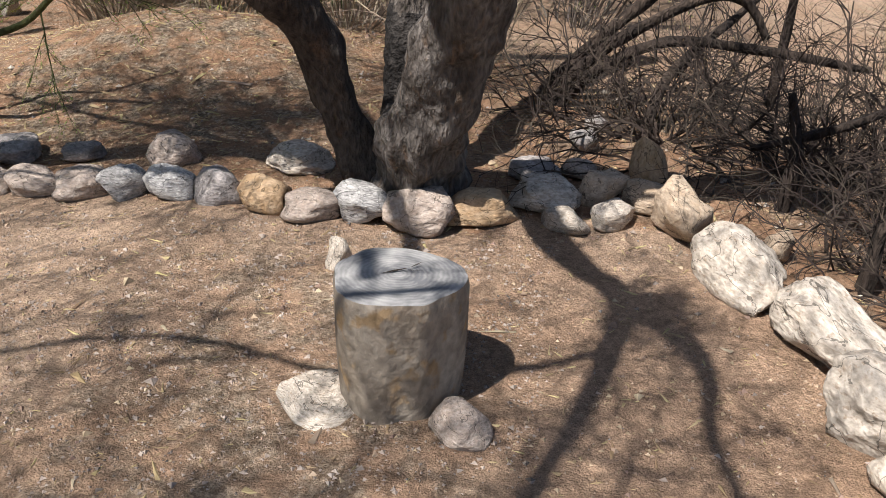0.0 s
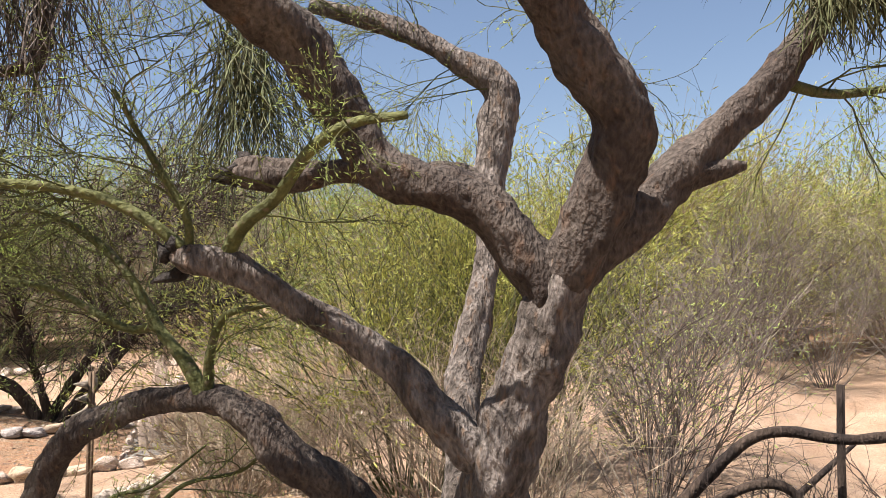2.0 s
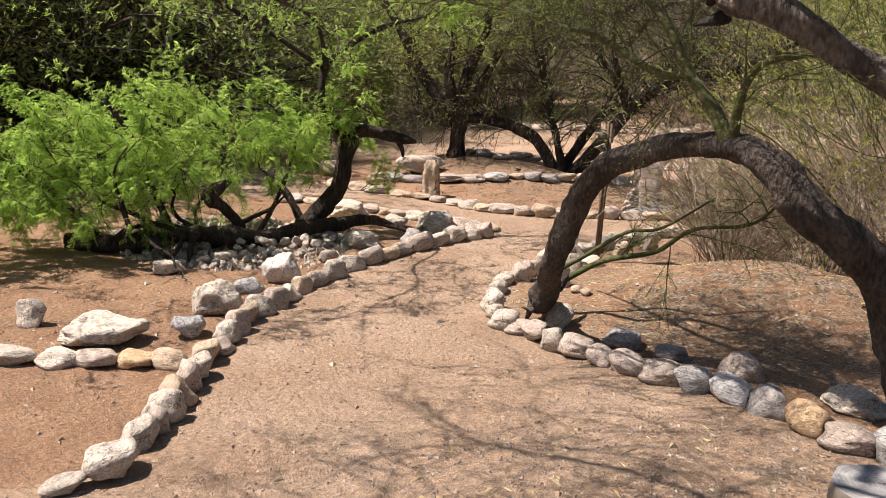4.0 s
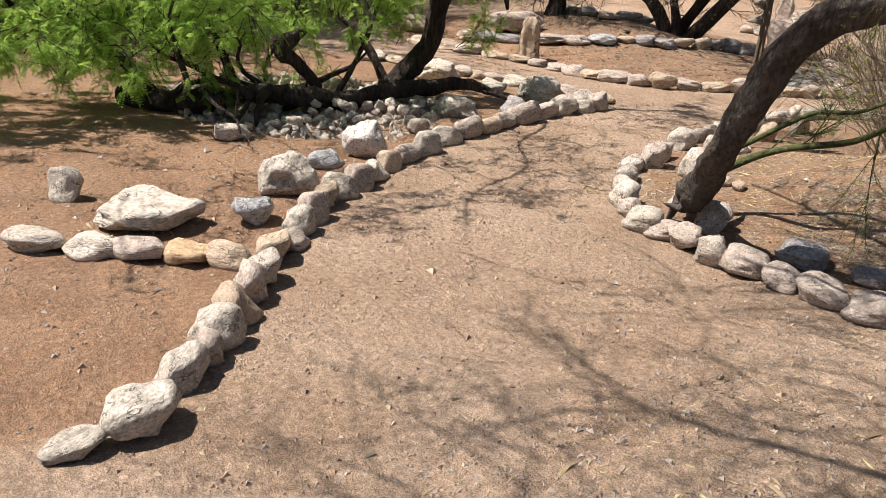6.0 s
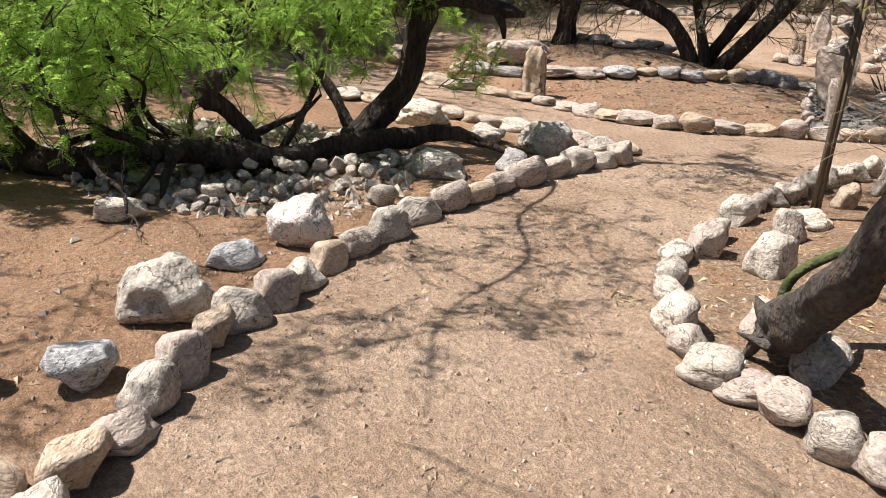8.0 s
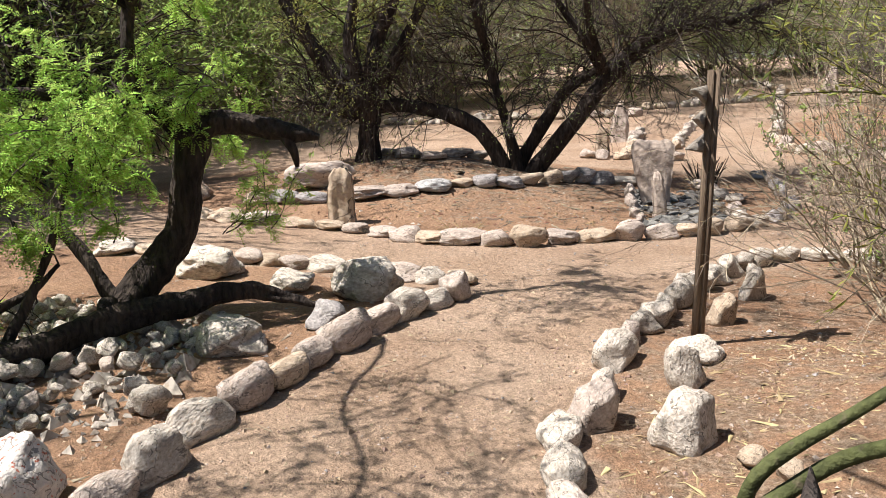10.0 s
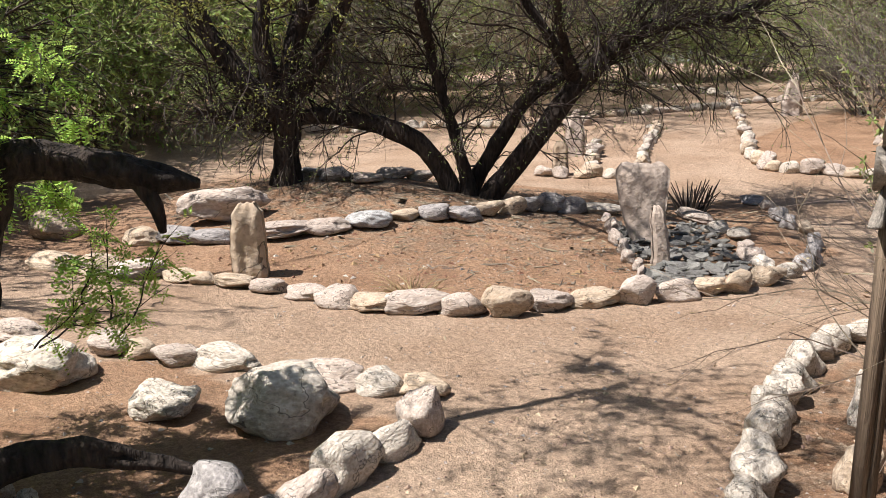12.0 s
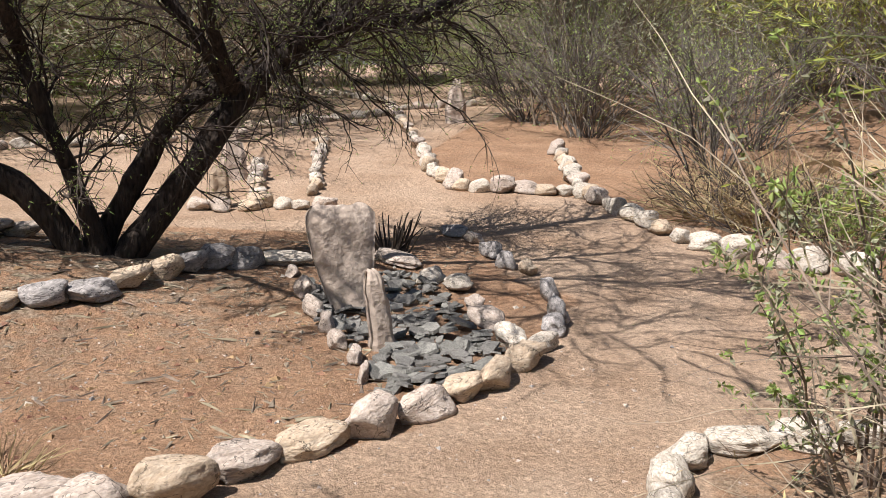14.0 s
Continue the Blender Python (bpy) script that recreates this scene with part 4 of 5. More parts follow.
# ---- the sawn log by the tree ----
def log_seat():
    x, y = 0.32, 1.98
    root = plant("log_stump", x, y, "upright sawn log with weathered grey cracked top on the soil", "log")
    bm = bmesh.new()
    seg, h = 56, 0.412
    rings = []
    for j in range(15):
        z = h * j / 14
        ring = []
        for k in range(seg):
            w = 2 * math.pi * k / seg
            rr = 0.187 + 0.006 * math.sin(3 * w + 1) + 0.012 * noise.noise((math.cos(w) * 2, math.sin(w) * 2, z * 1.5)) + 0.004 * noise.noise((math.cos(w) * 9, math.sin(w) * 9, z * 3))
            rr *= 1.02 - 0.07 * (1 - z / h) ** 2 - (0.03 if j == 14 else 0)
            ring.append(bm.verts.new((rr * math.cos(w), rr * math.sin(w), z - 0.03 + 0.012 * math.cos(w + 2) * (z / h))))
        rings.append(ring)
    for a, b in zip(rings, rings[1:]):
        for k in range(seg):
            bm.faces.new((a[k], a[(k + 1) % seg], b[(k + 1) % seg], b[k]))
    bm.faces.new(rings[0][::-1])
    rim = [v.co.copy() for v in rings[-1]]
    part("log_side", bm, M_STUMPBARK, root)
    bm = bmesh.new()
    prev = [bm.verts.new(v) for v in rim]
    for q in (0.92, 0.7, 0.45, 0.2):
        ring = [bm.verts.new((0.181 * q * math.cos(2 * math.pi * k / seg), 0.181 * q * math.sin(2 * math.pi * k / seg), h - 0.023 + 0.012 * q * math.cos(2 * math.pi * k / seg + 2) + 0.002 * noise.noise((k, q * 9, 0)))) for k in range(seg)]
        for k in range(seg):
            bm.faces.new((prev[k], prev[(k + 1) % seg], ring[(k + 1) % seg], ring[k]))
        prev = ring
    bm.faces.new(prev)
    m = bpy.data.materials.new("weathered_end_grain")
    m.use_nodes = True
    n, l = m.node_tree.nodes, m.node_tree.links
    co = n.new("ShaderNodeTexCoord")
    wv = n.new("ShaderNodeTexWave")
    wv.wave_type, wv.rings_direction = "RINGS", "Z"
    wv.inputs["Scale"].default_value, wv.inputs["Distortion"].default_value, wv.inputs["Detail"].default_value, wv.inputs["Detail Scale"].default_value = 22, 5.0, 4, 1.5
    no = n.new("ShaderNodeTexNoise")
    no.inputs["Scale"].default_value, no.inputs["Detail"].default_value = 11, 6
    l.new(co.outputs["Object"], wv.inputs["Vector"])
    l.new(co.outputs["Object"], no.inputs["Vector"])
    ad = n.new("ShaderNodeMath")
    ad.operation = "MULTIPLY_ADD"
    ad.inputs[1].default_value = 0.07
    l.new(wv.outputs["Fac"], ad.inputs[0])
    l.new(no.outputs[0], ad.inputs[2])
    cr = n.new("ShaderNodeValToRGB")
    cr.color_ramp.elements[0].position, cr.color_ramp.elements[1].position = 0.40, 0.72
    cr.color_ramp.elements[0].color, cr.color_ramp.elements[1].color = (0.13, 0.13, 0.135, 1), (0.40, 0.385, 0.365, 1)
    l.new(ad.outputs[0], cr.inputs[0])
    l.new(cr.outputs[0], n["Principled BSDF"].inputs["Base Color"])
    n["Principled BSDF"].inputs["Roughness"].default_value = 0.85
    bp = n.new("ShaderNodeBump")
    bp.inputs["Strength"].default_value, bp.inputs["Distance"].default_value = 0.35, 0.01
    l.new(ad.outputs[0], bp.inputs["Height"])
    l.new(bp.outputs[0], n["Principled BSDF"].inputs["Normal"])
    part("log_top", bm, m, root, "grey weathered end grain with growth rings")
    crack = bmesh.new()
    for (x0, y0), (x1, y1), w in (((-0.05, -0.02), (0.03, 0.03), 0.005), ((0.03, 0.03), (0.06, 0.07), 0.003), ((-0.005, 0.01), (0.07, 0.02), 0.002)):
        d = Vector((x1 - x0, y1 - y0, 0)).normalized()
        s = Vector((-d.y, d.x, 0)) * w
        zt = h - 0.018
        vs = [crack.verts.new(p) for p in ((x0, y0, zt), (x0 / 2 + x1 / 2 + s.x, y0 / 2 + y1 / 2 + s.y, zt), (x1, y1, zt), (x0 / 2 + x1 / 2 - s.x, y0 / 2 + y1 / 2 - s.y, zt))]
        crack.faces.new(vs)
    part("crack", crack, M_DARKBARK, root, "dark drying crack")


log_seat()


# ---- the green mesquite over the rubble ----
def mesquite():
    root = plant("mesquite_tree", -6.66, 4.05, "leaning dark-barked mesquite with bright green feathery leaves", "tree")
    o = root.location.copy()

    def at(rows):
        return [(x - o.x, y - o.y, z - o.z, r) for x, y, z, r in rows]
    trunk = [(-6.72, 3.98, -0.08, 0.13), (-6.68, 4.03, 0.02, 0.116), (-6.6, 4.18, 0.2, 0.107), (-6.51, 4.36, 0.48, 0.103), (-6.48, 4.42, 0.77, 0.095), (-6.46, 4.46, 0.99, 0.091), (-6.45, 4.48, 1.13, 0.085)]
    part("trunk", limb(bmesh.new(), at(trunk), 16, 8, 0.25, 50), M_DARKBARK, root)
    limbs = [
        [(-6.50, 4.42, 1.05, 0.09), (-6.32, 4.6, 1.12, 0.075), (-6.15, 4.78, 1.08, 0.06), (-6.02, 4.9, 1.04, 0.055), (-5.93, 4.98, 1.02, 0.02)],
        [(-6.1, 4.82, 1.06, 0.035), (-6.03, 4.86, 0.96, 0.03), (-6.02, 4.88, 0.85, 0.012)],
        [(-5.6, 4.82, 0.03, 0.012), (-5.75, 4.66, 0.12, 0.022), (-5.95, 4.42, 0.19, 0.034), (-6.12, 4.1, 0.16, 0.05), (-6.17, 3.7, 0.13, 0.05), (-6.1, 3.3, 0.11, 0.055), (-6.05, 2.9, 0.14, 0.06), (-6.2, 2.5, 0.17, 0.075), (-6.45, 2.0, 0.1, 0.07), (-6.9, 1.6, 0.06, 0.05)],
        [(-6.62, 3.95, 0.1, 0.06), (-6.35, 3.75, 0.1, 0.045), (-6.22, 3.45, 0.08, 0.04), (-6.25, 3.1, 0.1, 0.035), (-6.15, 2.7, 0.05, 0.02)],
        [(-6.25, 2.6, 0.18, 0.06), (-6.0, 2.45, 0.2, 0.04), (-5.85, 2.35, 0.1, 0.025), (-5.75, 2.3, 0.02, 0.012)],
        [(-6.15, 2.95, 0.1, 0.05), (-6.22, 3.04, 0.2, 0.046), (-6.27, 2.87, 0.42, 0.046), (-6.3, 2.76, 0.52, 0.08), (-6.24, 2.95, 0.66, 0.02)],
        [(-6.46, 4.46, 1.02, 0.06), (-6.6, 4.2, 1.25, 0.04), (-6.8, 3.7, 1.3, 0.03), (-7.0, 3.1, 1.35, 0.02)],
        [(-6.2, 3.2, 0.1, 0.028), (-6.2, 3.4, 0.4, 0.022), (-6.15, 3.55, 0.8, 0.018), (-6.2, 3.7, 1.25, 0.012)],
        [(-6.3, 2.4, 0.14, 0.04), (-6.5, 2.3, 0.55, 0.028), (-6.7, 2.2, 1.0, 0.022), (-6.9, 2.0, 1.4, 0.02)],
        [(-6.6, 1.85, 0.1, 0.05), (-6.8, 1.5, 0.5, 0.035), (-7.0, 1.1, 0.9, 0.025), (-7.1, 0.7, 1.2, 0.015)],
        [(-6.6, 4.2, 1.3, 0.045), (-6.5, 4.2, 1.8, 0.038), (-6.28, 4.7, 2.2, 0.03), (-5.9, 5.45, 2.45, 0.015)],
        [(-6.5, 4.2, 1.75, 0.035), (-5.95, 3.7, 2.2, 0.014), (-5.55, 2.95, 2.35, 0.012), (-4.95, 2.55, 2.3, 0.01), (-4.6, 1.75, 2.4, 0.007), (-4.0, 1.25, 2.4, 0.004)],
        [(-6.5, 4.2, 1.75, 0.03), (-6.7, 3.2, 2.3, 0.022), (-6.3, 2.3, 2.55, 0.016), (-6.6, 1.3, 2.65, 0.01), (-6.2, 0.6, 2.7, 0.005)],
        [(-6.68, 4.02, 0.1, 0.05), (-7.0, 3.9, 0.5, 0.035), (-7.4, 3.6, 0.9, 0.028), (-7.5, 3.2, 1.3, 0.02)],
    ]
    for i, rows in enumerate(limbs):
        wide = 1.3 if i == 2 else 1.0
        part("limb", limb(bmesh.new(), [(a, b, c, d * wide) for a, b, c, d in at(rows)], 16, 10, 0.55 if i in (2, 3, 4) else 0.35, 52 + i), M_DARKBARK, root)
    r = random.Random(21)
    sticks, leaves = Mesh(), Mesh()
    # dead wood tangled over the rubble
    for k in range(11):
        p = Vector((r.uniform(-6.6, -5.9), r.uniform(1.7, 3.1), r.uniform(0.04, 0.2)))
        line = wander(r, p, Vector((r.gauss(0.2, 0.6), r.gauss(0.2, 0.8), r.uniform(-0.02, 0.22))), r.uniform(0.5, 1.1), 6, 0.3, 0.02)
        fat = r.uniform(0.02, 0.045)
        part("dead_limb", limb(bmesh.new(), [(*(q - o), fat * (1 - 0.13 * j)) for j, q in enumerate(line)], 8, 4, 0.5, 90 + k), M_DARKBARK, root)
        for q in line[2:]:
            twiggy(r, sticks, leaves, q - o, rvec(r, 0.6) + Vector((0, 0, 0.15)), r.uniform(0.15, 0.35), 0.006, 1, 4, 0.3, 0.03, 0.8)
    put = feather_leaves(6, 0.085)
    blobs = [(-6.6, 4.3, 1.35, 0.34), (-6.65, 3.9, 1.35, 0.42), (-6.7, 3.3, 1.25, 0.48), (-6.8, 2.7, 1.15, 0.5), (-6.9, 2.1, 1.1, 0.52), (-7.0, 1.5, 1.05, 0.52), (-7.2, 0.9, 1.0, 0.5), (-7.3, 0.3, 0.95, 0.5), (-6.3, 3.5, 0.95, 0.28), (-6.4, 2.6, 0.8, 0.34), (-6.6, 1.8, 0.7, 0.36), (-7.6, 3.2, 1.3, 0.5), (-7.8, 2.2, 1.25, 0.5), (-6.25, 4.62, 0.75, 0.1), (-6.2, 3.2, 1.4, 0.36), (-6.3, 2.3, 1.35, 0.4), (-6.4, 1.5, 1.25, 0.4), (-6.5, 1.2, 1.0, 0.36), (-6.2, 2.0, 1.0, 0.3), (-5.95, 5.45, 2.45, 0.14), (-6.2, 0.4, 1.4, 0.3), (-6.2, 4.5, 1.5, 0.14), (-6.55, 4.6, 1.45, 0.2), (-6.4, 4.4, 1.75, 0.16), (-6.3, 1.4, 0.65, 0.34), (-6.5, 0.7, 0.75, 0.38), (-6.2, 2.2, 0.7, 0.28), (-6.7, 0.1, 0.85, 0.4), (-7.0, 1.2, 0.8, 0.4)]
    for bx, by, bz, br in blobs:
        low = 0.2 if bz < 1.6 else 0.0
        for _ in range(max(1, int(8 * br / 0.4))):
            core = Vector((bx, by, bz - low)) + rvec(r, br * 0.5)
            core.z = max(core.z, 0.45)
            lean = rvec(r, 0.5) + Vector((0.2, -0.1, 0.3))
            for _ in range(3):
                twiggy(r, sticks, leaves, core - o + rvec(r, 0.035), lean + rvec(r, 0.5), r.uniform(0.16, 0.4), 0.0045, 1, 6, 0.2, 0.06, 0.6, put)
    # thin overhanging boughs whose broken shade lies along the walk
    few = feather_leaves(2, 0.075)
    for k in range(82):
        t = r.random()
        if k < 26:
            p = Vector((-5.9 + 2.2 * t, 3.6 - 2.8 * t, 2.3 + 0.25 * r.random())) + Vector((r.gauss(0, 0.2), r.gauss(0, 0.2), 0))
        elif k < 36:
            p = Vector((r.uniform(-7.4, -5.3), r.uniform(0.4, 3.0), r.uniform(2.45, 2.9)))
        elif k < 54:
            p = Vector((r.uniform(-6.0, -4.7), r.uniform(-0.3, 2.3), r.uniform(2.4, 2.8)))
        else:
            p = Vector((-5.75 + r.gauss(0, 0.3), 5.2 + r.gauss(0, 0.25), 2.5 + 0.1 * r.random()))
        twiggy(r, sticks, leaves, p - o, Vector((r.gauss(0.25, 0.5), r.gauss(-0.1, 0.5), r.uniform(-0.1, 0.2))), r.uniform(0.4, 0.85), 0.007, 2, 4, 0.24, 0.0, 0.8, few)
    sticks.build("twig_mass", M_DARKTWIG, root)
    leaves.build("crown", M_LEAF, root, "bright green feathery mesquite leaves")


mesquite()


# ---- the two bare dark trees on the mound ----
def bare_tree(name, x, y, label, stems, seed, twig_reach, drop=0.0, mat=M_DARKBARK):
    root = plant(name, x, y, label, "tree")
    o = root.location.copy()
    r = random.Random(seed)
    sticks, leaves = Mesh(), Mesh()
    put = sparse_leaves(7, 0.04, 0.014) if name == "dark_tree" else sparse_leaves(2, 0.03, 0.009)
    for i, rows in enumerate(stems):
        rows = [(a - o.x, b - o.y, c - o.z, d) for a, b, c, d in rows]
        part("trunk" if i == 0 else "limb", limb(bmesh.new(), rows, 12, 6, 0.2, seed + i), mat, root)
        line = smooth_line(rows, 6)
        if name == "dark_tree" and i == 0:
            continue
        for k in range(int((7 if name == "dark_tree" else 19) * len(rows) / 3)):
            j = min(len(line) - 2, int((0.35 + 0.65 * r.random()) * (len(line) - 1)))
            d = Vector(line[j + 1][:3] - line[j][:3]).normalized()
            twiggy(r, sticks, leaves, Vector(line[j][:3]), d * 0.7 + rvec(r, 0.55) + Vector((0, 0, 0.35)), twig_reach * r.uniform(0.5, 1.15), 0.013, 2, 6, 0.24, drop, 0.85, put)
    if name == "spreading_tree":
        # the far side of the crown, over the path
        for _ in range(34):
            p = Vector((r.uniform(-6.7, -4.5), r.uniform(7.7, 9.6), r.uniform(2.75, 3.4))) - o
            twiggy(r, sticks, leaves, p, Vector((r.uniform(0, 1), r.uniform(-0.8, 0.5), r.uniform(-0.1, 0.3))), r.uniform(0.7, 1.2), 0.013, 2, 5, 0.24, 0.02, 0.8)
    sticks.build("twig_mass", M_DARKTWIG, root, "dense dark leafless twigs")
    leaves.build("foliage", M_BROOM if name == "dark_tree" else M_OLIVE, root, "sparse yellow-green leaves")


def fan(base, rows, scale=0.00625, right=(0.70, 0.71)):
    """Limb rows given across and up from a base."""
    return [(base[0] + right[0] * a * scale, base[1] + right[1] * a * scale, base[2] + b * scale, c * scale) for a, b, c in rows]


DT = (-9.7, 8.9, 0.42)
bare_tree("dark_tree", -9.7, 8.9, "dark multi-stemmed desert tree with bare twigs on a mound", [
    fan(DT, [(0, -12, 26), (0, 30, 22), (0, 80, 22), (0, 118, 23)]),
    fan(DT, [(-4, 100, 20), (-70, 168, 17), (-120, 248, 15), (-170, 338, 12), (-230, 430, 7)]),
    fan(DT, [(2, 100, 19), (20, 218, 15), (60, 318, 12), (80, 430, 7)]),
    fan(DT, [(-3, 100, 17), (-30, 218, 14), (-20, 318, 9), (-40, 420, 6)]),
    fan(DT, [(6, 100, 16), (50, 180, 13), (110, 290, 8), (150, 380, 5)]),
], 71, 1.15)
bare_tree("spreading_tree", -8.3, 10.05, "low spreading three-trunked desert tree with dark bare twigs", [
    [(-8.42, 10.0, 0.15, 0.13), (-8.47, 9.98, 0.32, 0.112), (-8.69, 9.81, 0.73, 0.099), (-9.04, 9.56, 0.95, 0.093), (-9.53, 9.19, 1.06, 0.081), (-9.73, 9.04, 1.0, 0.063), (-10.04, 8.82, 0.95, 0.057), (-10.43, 8.52, 1.08, 0.051)],
    [(-8.3, 10.05, 0.15, 0.1), (-8.3, 10.05, 0.31, 0.087), (-8.37, 10.0, 0.67, 0.062), (-8.47, 9.93, 1.09, 0.056), (-8.61, 9.83, 1.69, 0.043), (-8.7, 9.8, 2.3, 0.03)],
    [(-8.35, 10.18, 0.15, 0.11), (-8.35, 10.18, 0.31, 0.095), (-8.1, 10.36, 0.83, 0.082), (-7.85, 10.54, 1.25, 0.069), (-7.4, 10.85, 1.54, 0.057), (-6.92, 11.19, 1.88, 0.051), (-6.4, 11.5, 2.4, 0.03)],
    [(-8.15, 10.14, 0.12, 0.13), (-8.09, 10.18, 0.28, 0.112), (-7.71, 10.43, 0.84, 0.099), (-7.42, 10.63, 1.31, 0.105), (-7.08, 10.86, 1.71, 0.1), (-6.75, 11.08, 1.9, 0.081), (-6.27, 11.4, 1.95, 0.063), (-5.82, 11.7, 2.18, 0.052), (-5.3, 12.0, 2.5, 0.03)],
    [(-7.42, 10.63, 1.31, 0.06), (-7.6, 10.4, 1.8, 0.05), (-7.9, 10.2, 2.3, 0.035)],
    [(-7.42, 10.63, 1.35, 0.06), (-7.3, 10.0, 2.1, 0.04), (-6.8, 9.45, 2.75, 0.026), (-5.7, 9.4, 3.15, 0.014), (-4.9, 9.0, 3.3, 0.012)],
    [(-8.6, 9.83, 1.7, 0.05), (-8.4, 9.3, 2.4, 0.034), (-7.7, 8.5, 3.0, 0.022), (-6.9, 8.0, 3.2, 0.015)],
    [(-7.2, 10.0, 2.2, 0.04), (-6.4, 10.0, 2.9, 0.03), (-5.6, 10.3, 3.2, 0.015)],
], 83, 1.0, 0.04)


# ---- shrubs ----
def shrub(name, x, y, label, stems, height, spread, seed, stick_mat, leaf_mat=None, levels=1, kids=6, thick=0.006, leaf=(3, 0.03, 0.01), fall=0.0, start_ring=0.12, category="shrub", group="", bend=0.16, upright=1.0):
    root = plant(name, x, y, label, category, group)
    r = random.Random(seed)
    sticks, leaves = Mesh(), Mesh()
    put = sparse_leaves(*leaf) if leaf_mat else None
    for _ in range(stems):
        w = r.uniform(0, 2 * math.pi)
        out = r.random() ** 0.6
        d = Vector((math.cos(w) * spread * out, math.sin(w) * spread * out, upright * height * r.uniform(0.65, 1.0)))
        p = Vector((math.cos(w), math.sin(w), 0)) * start_ring * r.random()
        twiggy(r, sticks, leaves, p, d, d.length, thick * r.uniform(0.7, 1.3), levels, kids, bend, fall, 0.6, put)
    sticks.build("stem_mass", stick_mat, root)
    if leaf_mat:
        leaves.build("foliage", leaf_mat, root)
    return root


# behind the old tree: broom-like bushes, dry brush on the mound
for i, (x, y, h, s, n) in enumerate(((-1.5, 7.2, 2.3, 1.2, 44), (-0.5, 7.9, 2.5, 1.1, 40))):
    shrub("broom_bush", x, y, "tall yellow-green broom-like bush with wispy upright stems", n, h, s, 100 + i, M_GREENBARK, M_BROOM, 2, 6, 0.009, (15, 0.06, 0.012), 0.0, 0.5, group="broom bushes", bend=0.1)
for i, (x, y, h, s, n) in enumerate(((-0.9, 6.2, 1.3, 0.9, 55), (-2.0, 6.4, 1.4, 1.0, 60), (-3.0, 6.6, 1.2, 0.9, 45), (0.0, 5.3, 1.1, 0.6, 40), (-2.6, 5.9, 0.8, 0.6, 40))):
    shrub("dry_brush", x, y, "grey-brown dry leafless brush on the mound", n, h, s, 120 + i, M_DRY, M_STRAW, 2, 5, 0.006, (1, 0.025, 0.006), 0.01, 0.3, group="dry brush on the mound")
# the dark thicket in the gully
for i, (x, y, h, s, n) in enumerate(((1.3, 4.3, 0.35, 0.8, 60), (2.2, 4.1, 0.5, 0.9, 90), (2.7, 3.4, 0.7, 0.7, 60), (2.15, 3.0, 0.45, 0.45, 50), (2.4, 2.3, 0.5, 0.45, 45), (3.4, 4.8, 0.9, 0.9, 26), (1.7, 5.3, 0.45, 0.8, 26), (3.0, 2.6, 0.7, 0.6, 24), (0.8, 4.5, 0.4, 0.5, 16))):
    shrub("dead_thicket", x, y, "tangled dark dead brush in the gully", n, h, s, 140 + i, M_DARKTWIG, M_STRAW if i in (5, 6) else None, 2, 5, 0.008, (1, 0.03, 0.006), 0.03, 0.35, group="dead brush in the gully", bend=0.3)
for i, (x, y, h) in enumerate(((0.8, 6.9, 1.7), (0.6, 9.4, 2.1), (0.6, 15.8, 2.4), (2.0, 16.2, 2.6), (3.4, 16.4, 2.5), (4.9, 16.9, 2.8), (6.6, 17.4, 2.6), (2.6, 18.4, 3.0), (8.4, 18.2, 2.8))):
    shrub("grey_bush", x, y, "tall grey half-bare bush at the edge of the wash", 34, h, 0.8 if y < 8 else 1.3 if y < 12 else 1.9, 170 + i, M_GREYTWIG, M_OLIVE, 2, 6, 0.009, (2, 0.04, 0.01), 0.0, 0.3, group="grey bushes at the wash")
for i, (x, y) in enumerate(((4.3, 6.2), (3.6, 5.4))):
    shrub("dry_brush", x, y, "reddish-brown dry brush at the edge of the wash", 45, 1.1, 1.0, 160 + i, M_DRY, M_STRAW, 2, 5, 0.006, (1, 0.03, 0.006), 0.0, 0.3, group="dry brush at the wash")


